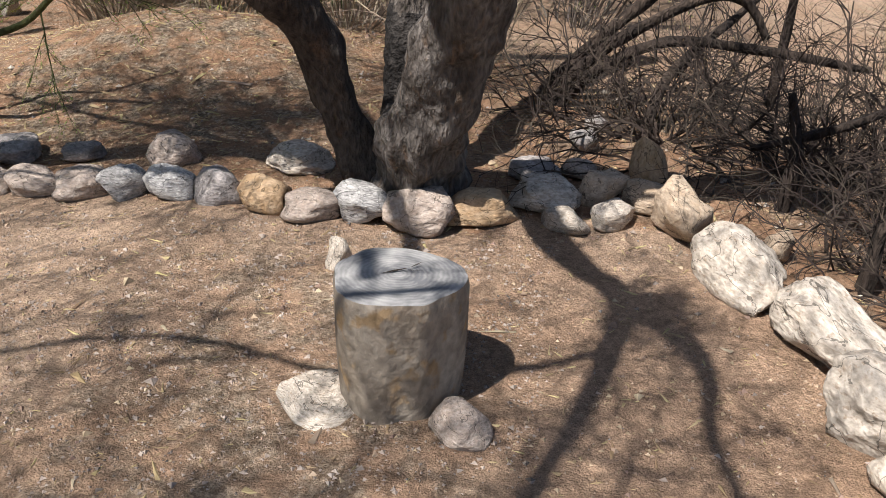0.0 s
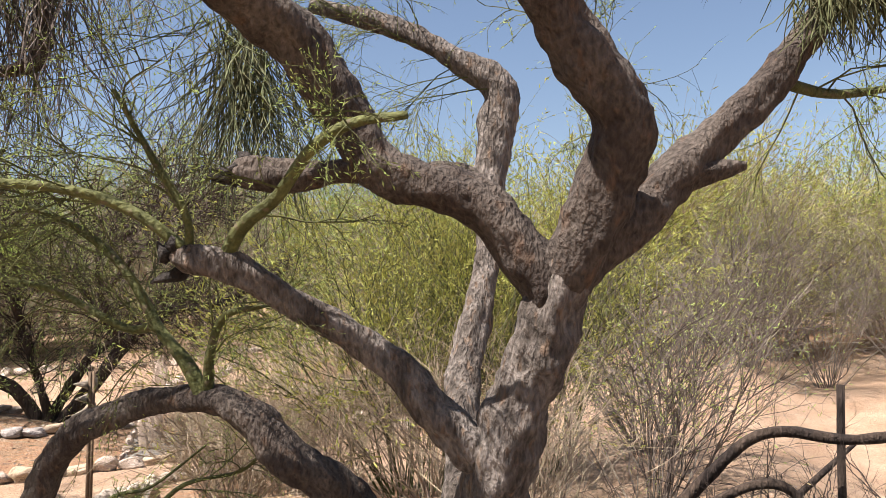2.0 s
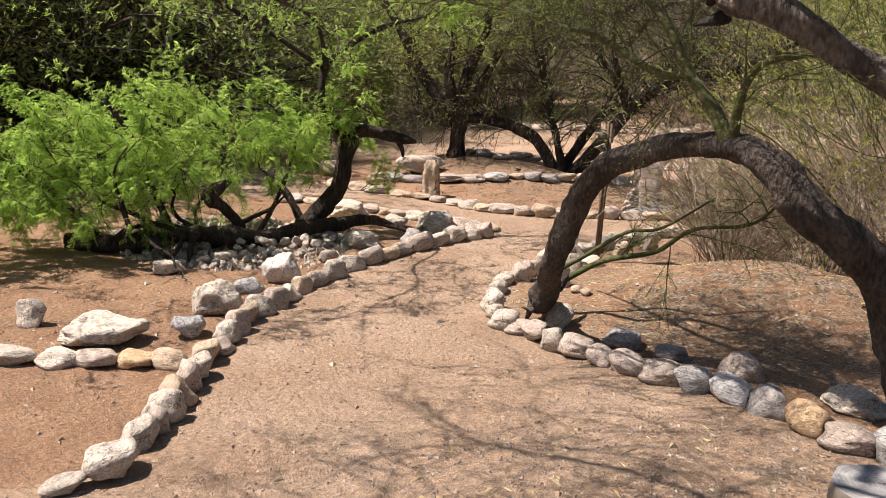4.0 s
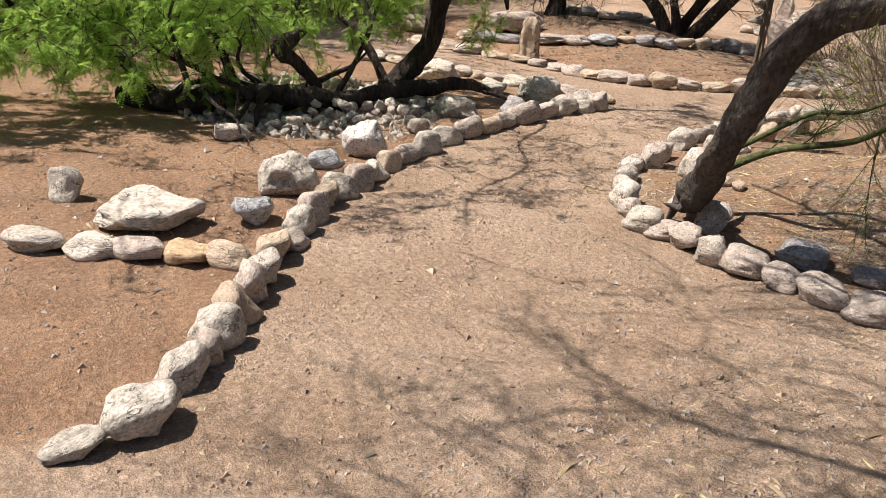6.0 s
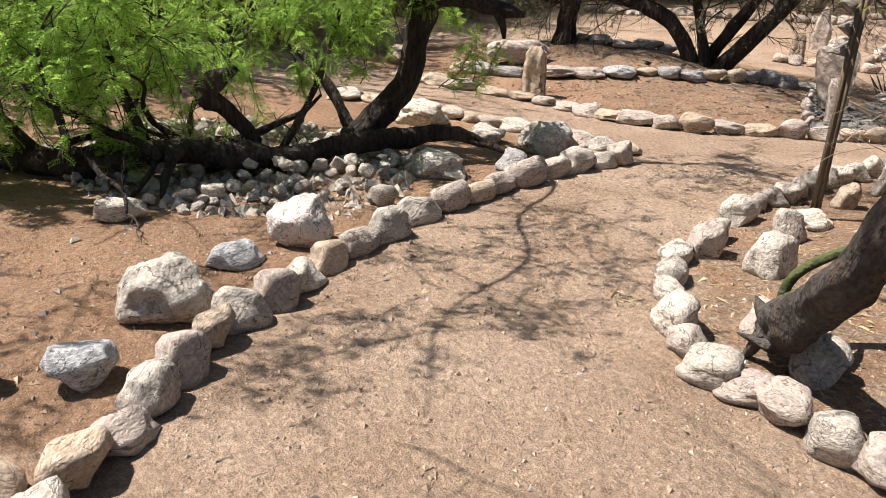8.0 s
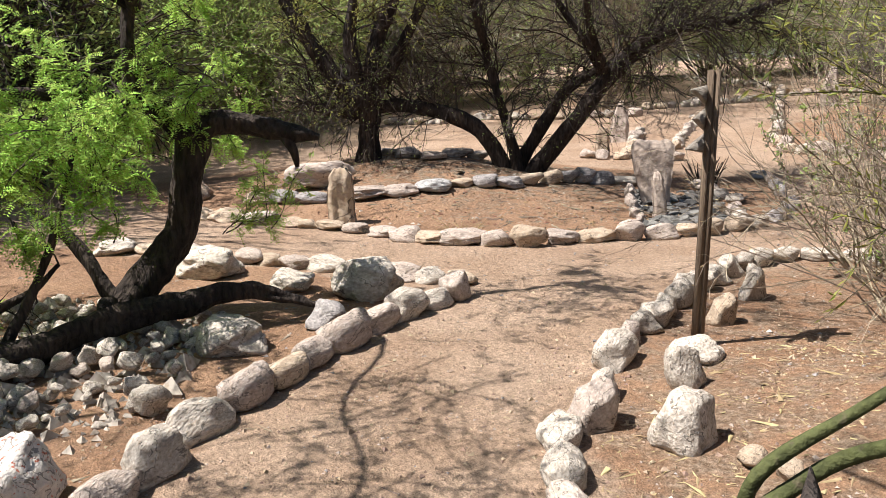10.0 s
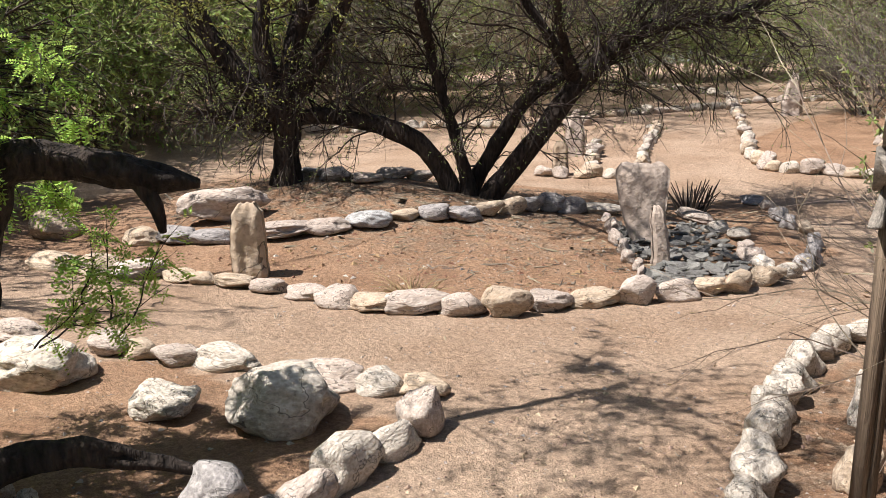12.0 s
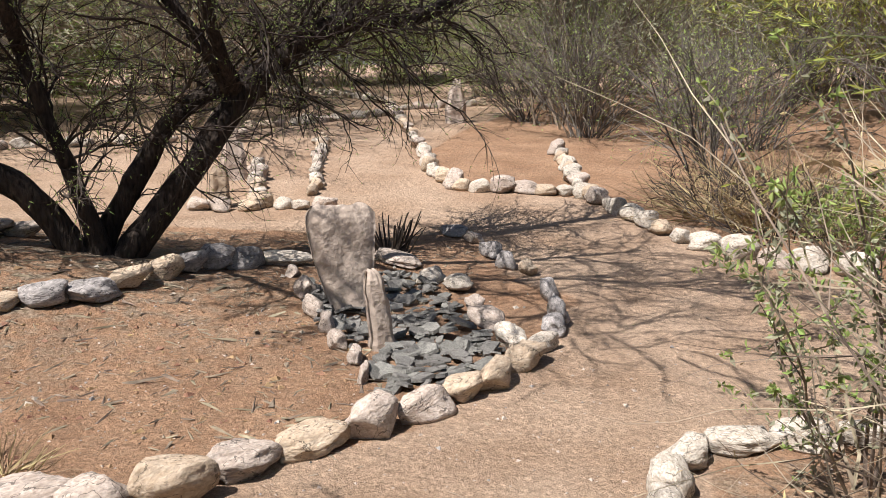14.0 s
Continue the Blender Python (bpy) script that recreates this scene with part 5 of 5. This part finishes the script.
def dead_branches():
    root = plant("dead_branch", 0.75, 5.0, "arching dark dead branches over the gully", "branch")
    o = root.location.copy()
    for i, rows in enumerate((
            [(0.6, 5.0, 0.05, 0.045), (0.77, 5.0, 0.29, 0.042), (1.15, 5.0, 0.66, 0.04), (1.46, 5.0, 0.96, 0.036), (1.70, 5.0, 1.04, 0.034), (2.1, 5.0, 1.0, 0.034), (2.6, 5.0, 1.1, 0.03), (3.3, 5.1, 1.3, 0.02)],
            [(0.65, 4.9, 0.1, 0.04), (1.0, 4.9, 0.45, 0.036), (1.46, 4.9, 0.72, 0.03), (1.7, 4.9, 0.72, 0.028), (1.85, 4.9, 0.52, 0.02)],
            [(0.7, 4.8, 0.05, 0.035), (0.9, 4.8, 0.3, 0.033), (1.3, 4.8, 0.5, 0.03), (1.8, 4.8, 0.48, 0.028), (2.4, 4.8, 0.4, 0.02)],
            [(1.15, 4.2, 0.0, 0.035), (1.3, 4.6, 0.35, 0.03), (1.7, 5.2, 0.55, 0.026), (2.2, 5.8, 0.85, 0.015)],
            [(2.0, 5.2, -0.35, 0.03), (2.02, 5.2, 0.5, 0.028), (2.05, 5.2, 1.3, 0.022)])):
        part("limb", limb(bmesh.new(), [(x - o.x, y - o.y, z - o.z, r) for x, y, z, r in rows], 8, 5, 0.2, 200 + i), M_DARKBARK, root)
    for i, rows in enumerate((
            [(1.95, 2.9, -0.2, 0.05), (1.9, 2.85, 0.1, 0.045), (1.95, 2.9, 0.4, 0.03), (2.2, 3.1, 0.55, 0.02)],
            [(2.2, 2.4, -0.3, 0.05), (2.25, 2.45, 0.2, 0.05), (2.2, 2.6, 0.6, 0.04), (2.3, 2.8, 0.9, 0.025)],
            [(1.7, 3.5, -0.1, 0.05), (1.75, 3.5, 0.3, 0.04), (1.7, 3.6, 0.6, 0.025)],
            [(1.6, 3.7, 0.3, 0.02), (1.95, 3.7, 0.42, 0.03), (2.3, 3.8, 0.55, 0.03), (2.6, 3.9, 0.6, 0.02)])):
        part("limb", limb(bmesh.new(), [(x - o.x, y - o.y, z - o.z, r * 0.7) for x, y, z, r in rows], 8, 7, 0.45, 220 + i), M_DARKBARK, root)


dead_branches()

# shrubs by the sign post and along the far bank
def brittle_shrub(x, y, height, spread, stems, seed):
    root = plant("brittle_shrub", x, y, "half-dry shrub with drooping grey-green leaves on brown stems", "shrub", "half-dry shrubs")
    r = random.Random(seed)
    sticks, green, dried = Mesh(), Mesh(), Mesh()

    def shoot(p, d, length, radius, level):
        line = wander(r, p, d, length, 9, 0.13, -0.01)
        sticks.stick(line, radius, radius * 0.4)
        for i in range(2 if level == 0 else 0, len(line) - 1):
            a = (line[i + 1] - line[i]).normalized()
            tip = i / len(line)
            if level == 0 and r.random() < 0.75:
                shoot(line[i], a * 0.8 + rvec(r, 0.8), length * r.uniform(0.18, 0.36), radius * 0.5, 1)
            for _ in range(3 if level else 4):
                q = line[i].lerp(line[i + 1], r.random())
                old = r.random() > 0.15 + 0.6 * tip
                out = rvec(r, 0.9) + a * 0.4 + Vector((0, 0, -0.7 if old else 0.1))
                (dried if old else green).leaf(q, out, rvec(r), r.uniform(0.022, 0.048), r.uniform(0.012, 0.02))
        for _ in range(7):
            green.leaf(line[-1], rvec(r, 0.9) + Vector((0, 0, 0.4)), rvec(r), r.uniform(0.015, 0.035), 0.013)

    for _ in range(stems):
        w = r.uniform(0, 2 * math.pi)
        out = r.random() ** 0.6
        d = Vector((math.cos(w) * spread * out, math.sin(w) * spread * out, height * r.uniform(0.6, 1.0)))
        shoot(Vector((math.cos(w), math.sin(w), 0)) * 0.1, d, d.length, r.uniform(0.006, 0.011), 0)
    sticks.build("stem_mass", M_TWIG, root)
    green.build("foliage", M_OLIVE, root, "small fresh olive-green leaves")
    dried.build("dry_leaves", M_SAGE, root, "curled hanging grey dry leaves")


for i, (x, y, h, s, n) in enumerate(((-3.62, 7.72, 1.55, 0.7, 12), (-3.22, 7.3, 1.9, 0.45, 9))):
    brittle_shrub(x, y, h, s, n, 240 + i)
for i, (x, y, h, s, n) in enumerate(((-2.8, 6.0, 0.8, 0.3, 26), (-2.4, 6.7, 1.1, 0.35, 30), (-2.6, 6.35, 0.6, 0.25, 20))):
    shrub("dry_brush", x, y, "pale dry wispy brush beside the sign post", n, h, s, 250 + i, M_DRY, M_STRAW, 2, 4, 0.004, (2, 0.03, 0.006), 0.0, 0.25, group="dry brush by the post")
for i, (x, y, h, s, n) in enumerate(((-3.65, 14.5, 1.3, 0.8, 60), (-5.2, 17.5, 1.5, 1.1, 70), (-6.4, 19.5, 1.5, 1.1, 60), (-3.0, 16.5, 1.5, 1.2, 60), (-1.0, 14.5, 1.2, 1.1, 50))):
    shrub("bare_bush", x, y, "grey bare twiggy bush behind the stone border", n // 2 + 4, h, s, 260 + i, M_GREYTWIG, M_OLIVE, 2, 6, 0.01, (2, 0.04, 0.014), 0.0, 0.3, group="bare bushes on the bank")
for i, (x, y, h, s) in enumerate(((-3.75, 12.9, 0.45, 0.7), (-3.4, 12.6, 0.4, 0.6), (-2.9, 12.6, 0.5, 0.8), (-2.4, 13.2, 0.55, 0.9), (-3.1, 13.6, 0.6, 0.8))):
    shrub("dry_grass", x, y, "mound of tan dry grass and brush", 160, h, s, 280 + i, M_STRAW, None, 0, 0, 0.006, start_ring=0.5, category="grass", group="dry grass mounds", fall=0.12)
for i, (x, y) in enumerate(((-2.95, 11.7), (-2.6, 11.6))):
    shrub("leafy_shrub", x, y, "low yellow-green leafy shrub behind the border", 26, 0.55, 0.3, 290 + i, M_TWIG, M_OLIVE, 1, 6, 0.004, (7, 0.035, 0.014), 0.0, 0.12, group="low leafy shrubs")
for i, (x, y) in enumerate(((-3.3, 12.3), (-3.75, 13.2), (-2.7, 12.5))):
    shrub("dead_thicket", x, y, "low dark dead brush under the dry grass", 40, 0.4, 0.6, 310 + i, M_DARKTWIG, None, 1, 5, 0.008, fall=0.03, start_ring=0.35, group="dead brush on the bank", bend=0.3)
shrub("straw_tuft", -6.79, 7.25, "small tuft of yellow dry straw on the bed", 70, 0.12, 0.28, 300, M_STRAW, None, 0, 0, 0.004, start_ring=0.14, category="grass", fall=0.1)
shrub("dark_plant", -6.42, 11.2, "small dark upright succulent stems by the slab", 26, 0.36, 0.22, 301, M_DARKTWIG, None, 0, 0, 0.014, start_ring=0.16, category="plant", bend=0.06)


def agave():
    root = plant("dry_agave", -2.45, 13.2, "collapsed pale yellow dead agave leaves", "plant")
    r = random.Random(7)
    for k in range(7):
        w = -0.6 + k * 0.5
        bm = bmesh.new()
        rows = []
        for j in range(5):
            t = j / 4
            c = Vector((math.cos(w) * 0.8 * t, math.sin(w) * 0.5 * t, 0.35 + 0.5 * t - 0.55 * t * t))
            s = Vector((-math.sin(w), math.cos(w), 0.2)) * (0.13 * (1 - 0.75 * t))
            rows.append([bm.verts.new(c + s), bm.verts.new(c - Vector((0, 0, 0.05 * (1 - t)))), bm.verts.new(c - s)])
        for a, b in zip(rows, rows[1:]):
            for q in (0, 1):
                bm.faces.new((a[q], a[q + 1], b[q + 1], b[q]))
        part("leaf", bm, M_STRAW, root)


agave()


# ---- far trees and bushes all round, from a few kinds ----
def far_kind(name, label, stems, height, spread, seed, stick_mat, leaf_mat, kids, leaf, thick=0.02, start=0.5, bend=0.18, fall=0.02):
    ob = shrub(name, 0, -300 - seed, label, stems, height, spread, seed, stick_mat, leaf_mat, 2, kids, thick, leaf, fall, start, "tree", "far trees", bend)
    return ob


kinds = [
    far_kind("desert_tree", "olive-green desert tree with fine twigs beyond the walks", 26, 4.2, 2.2, 401, M_TWIG, M_OLIVE, 8, (13, 0.11, 0.035)),
    far_kind("desert_tree", "wispy yellow-green tree beyond the walks", 30, 3.8, 2.0, 402, M_TWIG, M_BROOM, 8, (11, 0.13, 0.025)),
    far_kind("desert_tree", "grey-brown half-bare tree beyond the walks", 30, 3.4, 2.2, 403, M_TWIG, M_SAGE, 8, (7, 0.08, 0.025)),
    far_kind("desert_tree", "dense dark green tree beyond the walks", 30, 4.6, 2.3, 404, M_TWIG, M_OLIVE, 9, (14, 0.11, 0.04)),
]
shade = far_kind("shade_tree", "dense dark-shaded desert tree beyond the rubble bed", 34, 4.0, 2.6, 405, M_DARKTWIG, M_OLIVE, 9, (11, 0.11, 0.04), 0.045, 0.7, 0.2, 0.05)
kinds.append(shade)
for x, y, s, turn in ((-14.0, 2.2, 0.95, 20), (-15.0, 4.0, 1.05, 100), (-15.2, 6.0, 0.9, 200), (-14.8, 0.4, 1.0, 60), (-17.4, 2.2, 1.2, 250), (-15.8, -1.6, 1.0, 15), (-18.0, 5.0, 1.2, 150)):
    ob = copy_thing(shade, pose(x, y, ground_height(x, y) - 0.05, 0, 0, turn))
    ob.scale = (s, s, s)
rf = random.Random(31)
SPOTS = []
for k in range(150):
    bearing = radians(rf.uniform(-35, 108))
    dist = rf.uniform(15, 38)
    x, y = -3 - math.sin(bearing) * dist, 3 + math.cos(bearing) * dist
    if any(math.hypot(x - a, y - b) < 1.7 for a, b in SPOTS):
        continue
    # the open walks and the sandy wash stay clear
    if abs(x - (-5.5 - (y - 10) * 0.42)) < 3.4 and y < 29:
        continue
    if -1.0 < x < 12 and y < 17 + 0.25 * x:
        continue
    if x < -9 and 10.5 < y < 17.5 and x > -17:
        continue
    SPOTS.append((x, y))
for k, (x, y) in enumerate(SPOTS):
    s = rf.uniform(0.75, 1.15)
    i = rf.choice((0, 1, 2, 2, 3, 0, 3)) if x < -10 else rf.choice((0, 1, 2, 2, 1))
    ob = copy_thing(kinds[i], pose(x, y, ground_height(x, y) - 0.05, 0, 0, rf.uniform(0, 360)))
    ob.scale = (s * 1.05, s * 1.05, s)
for ob in kinds:
    for o in (*ob.children_recursive, ob):
        bpy.data.objects.remove(o)


# ---- the wooden sign post ----
def sign_post():
    root = plant("sign_post", -3.83, 5.59, "weathered dark brown wooden trail post with stacked arrow boards", "sign")
    root.rotation_euler = (radians(-0.5), radians(1.3), radians(37))

    def board(w, d, h, bevel):
        bm = bmesh.new()
        bmesh.ops.create_cube(bm, size=1, matrix=Matrix.Translation((0, 0, 0.5)))
        bmesh.ops.scale(bm, vec=(w, d, h), verts=bm.verts)
        bmesh.ops.bevel(bm, geom=bm.edges[:], offset=bevel, segments=2, affect="EDGES")
        return bm
    for dx in (-0.0145, 0.0145):
        bm = board(0.026, 0.052, 1.42, 0.004)
        bmesh.ops.translate(bm, vec=(dx, 0, -0.08), verts=bm.verts)
        part("post_half", bm, M_POST, root)
    bm = board(0.01, 0.036, 1.38, 0.002)
    bmesh.ops.translate(bm, vec=(0, 0, -0.06), verts=bm.verts)
    part("core", bm, M_POST, root)
    for z, turn, tilt, length in ((1.17, 62, 6, 0.34), (1.05, 67, 3, 0.32), (0.93, 57, -4, 0.3)):
        bm = board(length, 0.026, 0.125, 0.003)
        for v in bm.verts:
            if v.co.x > length * 0.3:
                v.co.z = 0.06 + (v.co.z - 0.06) * (0.5 * length - v.co.x) / (0.2 * length) if v.co.x < 0.5 * length - 0.01 else 0.06 + (v.co.z - 0.06) * 0.06
        ob = part("arrow_board", bm, M_BOARD, root)
        ob.matrix_parent_inverse = Matrix.Identity(4)
        ob.matrix_basis = pose(-0.05, -0.02, z, 0, -tilt, turn + 180)


sign_post()


# ---- the standing stones and slabs ----
def standing(name, x, y, outline, thick, height, turn, lean, mat, seed, label):
    """An upright slab: a rough outline (across, up) in parts of its height, given thickness, chipped and worn."""
    r = random.Random(seed)
    bm = bmesh.new()
    n = 22
    xs = [a for a, _ in outline]
    lo, hi = min(xs), max(xs)
    grid = {}
    for side in (1, -1):
        for j in range(n + 1):
            for i in range(n + 1):
                u, v = lo + (hi - lo) * i / n, j / n
                # the edges of the outline at this height
                cuts = []
                for (x0, y0), (x1, y1) in zip(outline, outline[1:] + outline[:1]):
                    if (y0 - v) * (y1 - v) <= 0 and y0 != y1:
                        cuts.append(x0 + (v - y0) * (x1 - x0) / (y1 - y0))
                a, b = (min(cuts), max(cuts)) if cuts else (0, 0)
                q = i / n
                px = a + (b - a) * q
                edge = min(q, 1 - q, (1 - v) * 1.5) * 6
                t = thick * 0.5 * (0.55 + 0.45 * min(1, edge)) * (1.1 - 0.35 * v)
                g = noise.noise((px * 3.1 + seed, v * 3.1, side * 2)) * 0.28 + noise.noise((px * 9 + seed, v * 9, side * 5)) * 0.14
                grid[side, i, j] = bm.verts.new((px * height + 0.012 * noise.noise((v * 7, q * 3, seed)), side * t * (1 + g), v * (height + 0.1) - 0.1 + 0.02 * noise.noise((q * 5, v * 5, seed + 3))))
    for j in range(n):
        for i in range(n):
            for side in (1, -1):
                c = [grid[side, i, j], grid[side, i + 1, j], grid[side, i + 1, j + 1], grid[side, i, j + 1]]
                bm.faces.new(c if side < 0 else c[::-1])
        for i in (0, n):
            c = [grid[1, i, j], grid[-1, i, j], grid[-1, i, j + 1], grid[1, i, j + 1]]
            bm.faces.new(c if i else c[::-1])
    for i in range(n):
        bm.faces.new([grid[1, i, n], grid[-1, i, n], grid[-1, i + 1, n], grid[1, i + 1, n]])
    ob = part(name, bm, mat)
    ob.matrix_world = pose(x, y, ground_height(x, y), lean, 0, turn)
    return tagged(ob, label, "stone")


PILLAR = [(-0.22, 0), (0.24, 0), (0.23, 0.5), (0.2, 0.9), (0.1, 1), (-0.12, 1), (-0.22, 0.88), (-0.25, 0.4)]
BROAD = [(-0.08, 0), (0.24, 0), (0.27, 0.4), (0.31, 0.92), (0.22, 1), (-0.28, 1), (-0.36, 0.93), (-0.31, 0.6), (-0.2, 0.25)]
SLIM = [(-0.12, 0), (0.19, 0), (0.17, 0.35), (0.1, 0.7), (0.06, 0.94), (-0.02, 1), (-0.14, 1), (-0.17, 0.85), (-0.13, 0.4)]
POINTED = [(-0.22, 0), (0.25, 0), (0.24, 0.5), (0.14, 0.85), (0.1, 1), (-0.02, 1), (-0.15, 0.75), (-0.24, 0.4)]
standing("standing_stone", -8.05, 6.98, PILLAR, 0.18, 0.52, 40, 2, M_TAN, 11, "tan upright standing stone at the ring's edge")
standing("standing_slab", -6.28, 9.72, BROAD, 0.17, 0.67, 28, -6, M_SLAB, 12, "large grey-pink upright stone slab in the slate bed")
standing("standing_slab", -5.84, 9.02, SLIM, 0.12, 0.44, 36, -3, M_SLAB, 13, "slim grey-pink upright stone in the slate bed")
standing("standing_stone", -8.73, 12.75, PILLAR, 0.16, 0.44, 30, 2, M_TAN, 14, "brown upright stone beyond the mound")
standing("standing_stone", -9.3, 14.2, POINTED, 0.2, 0.66, 30, -5, M_SLAB, 15, "pale pointed upright stone beyond the mound")
standing("standing_stone", -7.6, 19.3, POINTED, 0.25, 0.75, 20, 3, M_PINK, 16, "pale upright stone at the far junction")

# ---- slates ----
bed = plant("slate_bed", -5.9, 9.4, "bed of loose blue-grey slate flakes", "slate")
plates = []
for k in range(8):
    r = random.Random(700 + k)
    bm = bmesh.new()
    n = r.randint(5, 7)
    rim = [(math.cos(2 * math.pi * (j + r.uniform(-0.3, 0.3)) / n) * r.uniform(0.75, 1.1), math.sin(2 * math.pi * (j + r.uniform(-0.3, 0.3)) / n) * r.uniform(0.5, 0.8)) for j in range(n)]
    lo = [bm.verts.new((a, b, 0)) for a, b in rim]
    hi = [bm.verts.new((a * 0.94, b * 0.94, 0.28 + r.uniform(-0.05, 0.05))) for a, b in rim]
    bm.faces.new(lo[::-1])
    bm.faces.new(hi)
    for j in range(n):
        bm.faces.new((lo[j], lo[(j + 1) % n], hi[(j + 1) % n], hi[j]))
    me = bpy.data.meshes.new("slate")
    bm.to_mesh(me)
    bm.free()
    me.materials.append(M_SLATE)
    plates.append(me)
r = random.Random(71)
SLATE_RING = [(-6.75, 10.2), (-6.4, 9.45), (-5.95, 8.9), (-5.62, 8.3), (-5.25, 8.6), (-5.15, 9.0), (-5.4, 9.6), (-5.75, 10.25), (-6.2, 10.7)]
count = 0
while count < 300:
    x, y = r.uniform(-6.9, -5.1), r.uniform(8.2, 10.8)
    if not inside(x, y, SLATE_RING):
        continue
    ob = new("slate", r.choice(plates))
    ob.parent = bed
    s = r.uniform(0.035, 0.095)
    ob.matrix_basis = pose(x + 5.9, y - 9.4, ground_height(x, y) - bed.location.z + r.uniform(0.0, 0.04), r.gauss(0, 16), r.gauss(0, 16), r.uniform(0, 360)) @ Matrix.Diagonal((s, s, s * 0.8, 1))
    count += 1

# ---- the white rubble under the mesquite ----
heap = plant("rubble_pile", -6.3, 3.2, "low pile of pale fist-sized rubble stones", "stones")
r = random.Random(72)
RUBBLE = [(-8.0, 2.9), (-7.4, 4.0), (-6.75, 4.35), (-6.0, 4.35), (-5.25, 3.5), (-5.05, 3.0), (-5.4, 2.35), (-6.2, 1.9), (-7.2, 1.9)]
count = 0
while count < 298:
    x, y = r.uniform(-8.1, -4.9), r.uniform(1.8, 4.4)
    if not inside(x, y, RUBBLE):
        continue
    s = r.uniform(0.045, 0.11) * r.choice((0.8, 1, 1.3))
    ob = new("rubble_stone", stone_data("slab", r.randrange(6), M_WHITE if r.random() < 0.75 else M_PINK))
    ob.parent = heap
    lift = 0.12 * math.exp(-((x + 6.3) ** 2 + (y - 3.2) ** 2) / 0.8) * r.random()
    ob.matrix_basis = pose(x + 6.3, y - 3.2, ground_height(x, y) - heap.location.z + lift - 0.01, r.uniform(-25, 25), r.uniform(-25, 25), r.uniform(0, 360)) @ Matrix.Diagonal((s, s * r.uniform(0.6, 0.9), s * r.uniform(0.5, 0.8), 1))
    count += 1


# ---- gravel, chips and straw on the soil ----
def scatter(name, label, mat, count, box, size, flat, seed, long=1.0, only=None):
    r = random.Random(seed)
    m = Mesh()
    corners = [(1, 0, 0), (-0.5, 0.87, 0), (-0.5, -0.87, 0), (0, 0, 1), (0.2, 0.1, -0.6)]
    faces = [(0, 1, 3), (1, 2, 3), (2, 0, 3), (1, 0, 4), (2, 1, 4), (0, 2, 4)]
    done = 0
    while done < count:
        x, y = r.uniform(box[0], box[1]), r.uniform(box[2], box[3])
        if only and not only(x, y, r):
            continue
        s = size * r.lognormvariate(0, 0.45)
        rot = Euler((r.uniform(-0.3, 0.3), r.uniform(-0.3, 0.3), r.uniform(0, 6.3))).to_matrix()
        z = ground_height(x, y) + 0.012 * noise.noise((x * 2.1, y * 2.1, 0))
        k = len(m.v)
        for c in corners:
            m.v.append(rot @ Vector((c[0] * s * long, c[1] * s * r.uniform(0.6, 1), c[2] * s * flat)) + Vector((x, y, z)))
        m.f += [tuple(k + q for q in f) for f in faces]
        done += 1
    tagged(m.build(name, mat), label, "gravel", kind="stuff")


scatter("gravel", "small pale gravel chips scattered on the soil", M_PINK, 11000, (-7.5, 2.2, -0.3, 9.5), 0.0058, 0.6, 81)
scatter("gravel", "brown pebbles scattered on the soil", M_DARKSTONE, 1500, (-7.5, 2.2, -0.3, 9.5), 0.007, 0.6, 82)
scatter("gravel", "larger pale pebbles in the beds", M_WHITE, 420, (-8.5, 2.2, 0.5, 12), 0.016, 0.6, 83, 1.0, lambda x, y, r: any(inside(x, y, b) for b in BEDS))
scatter("straw_litter", "dry straw and bark litter on the soil", M_STRAW, 7500, (-3.6, 2.0, 0.2, 6.0), 0.0045, 0.35, 84, 4.5, lambda x, y, r: inside(x, y, BED_B) or (x > -1.4 and r.random() < 0.8))
scatter("twig_litter", "broken dark twigs lying on the soil", M_TWIG, 420, (-7.5, 2.0, 0.2, 11), 0.006, 0.4, 85, 9.0)
scatter("rubble", "small pale rubble filling the pile", M_WHITE, 1500, (-8.1, -4.9, 1.8, 4.4), 0.028, 0.8, 86, 1.0, lambda x, y, r: inside(x, y, RUBBLE))
scatter("twig_litter", "dark twig and bark litter on the mound", M_TWIG, 3200, (-11.2, -5.6, 7.6, 11.6), 0.008, 0.5, 87, 7.0)
scatter("clods", "reddish soil clods on the ring's bed", M_CLOD, 900, (-9.5, -5.2, 7.0, 9.3), 0.014, 0.6, 88, 1.0, lambda x, y, r: inside(x, y, BED_C))
scatter("straw_litter", "dry straw on the mound behind the tree", M_STRAW, 2600, (-3.6, 0.4, 3.5, 6.2), 0.006, 0.35, 89, 5.5)
scatter("sand_crumbs", "crumbs of dry sand lying on the trodden walk", M_CRUMB, 20000, (-5.2, 1.6, 0.2, 6.5), 0.0065, 0.7, 90)
scatter("gravel", "pale fine gravel thickly strewn beside the log", M_PINK, 9000, (-1.6, 0.75, 0.5, 3.0), 0.0055, 0.65, 91)
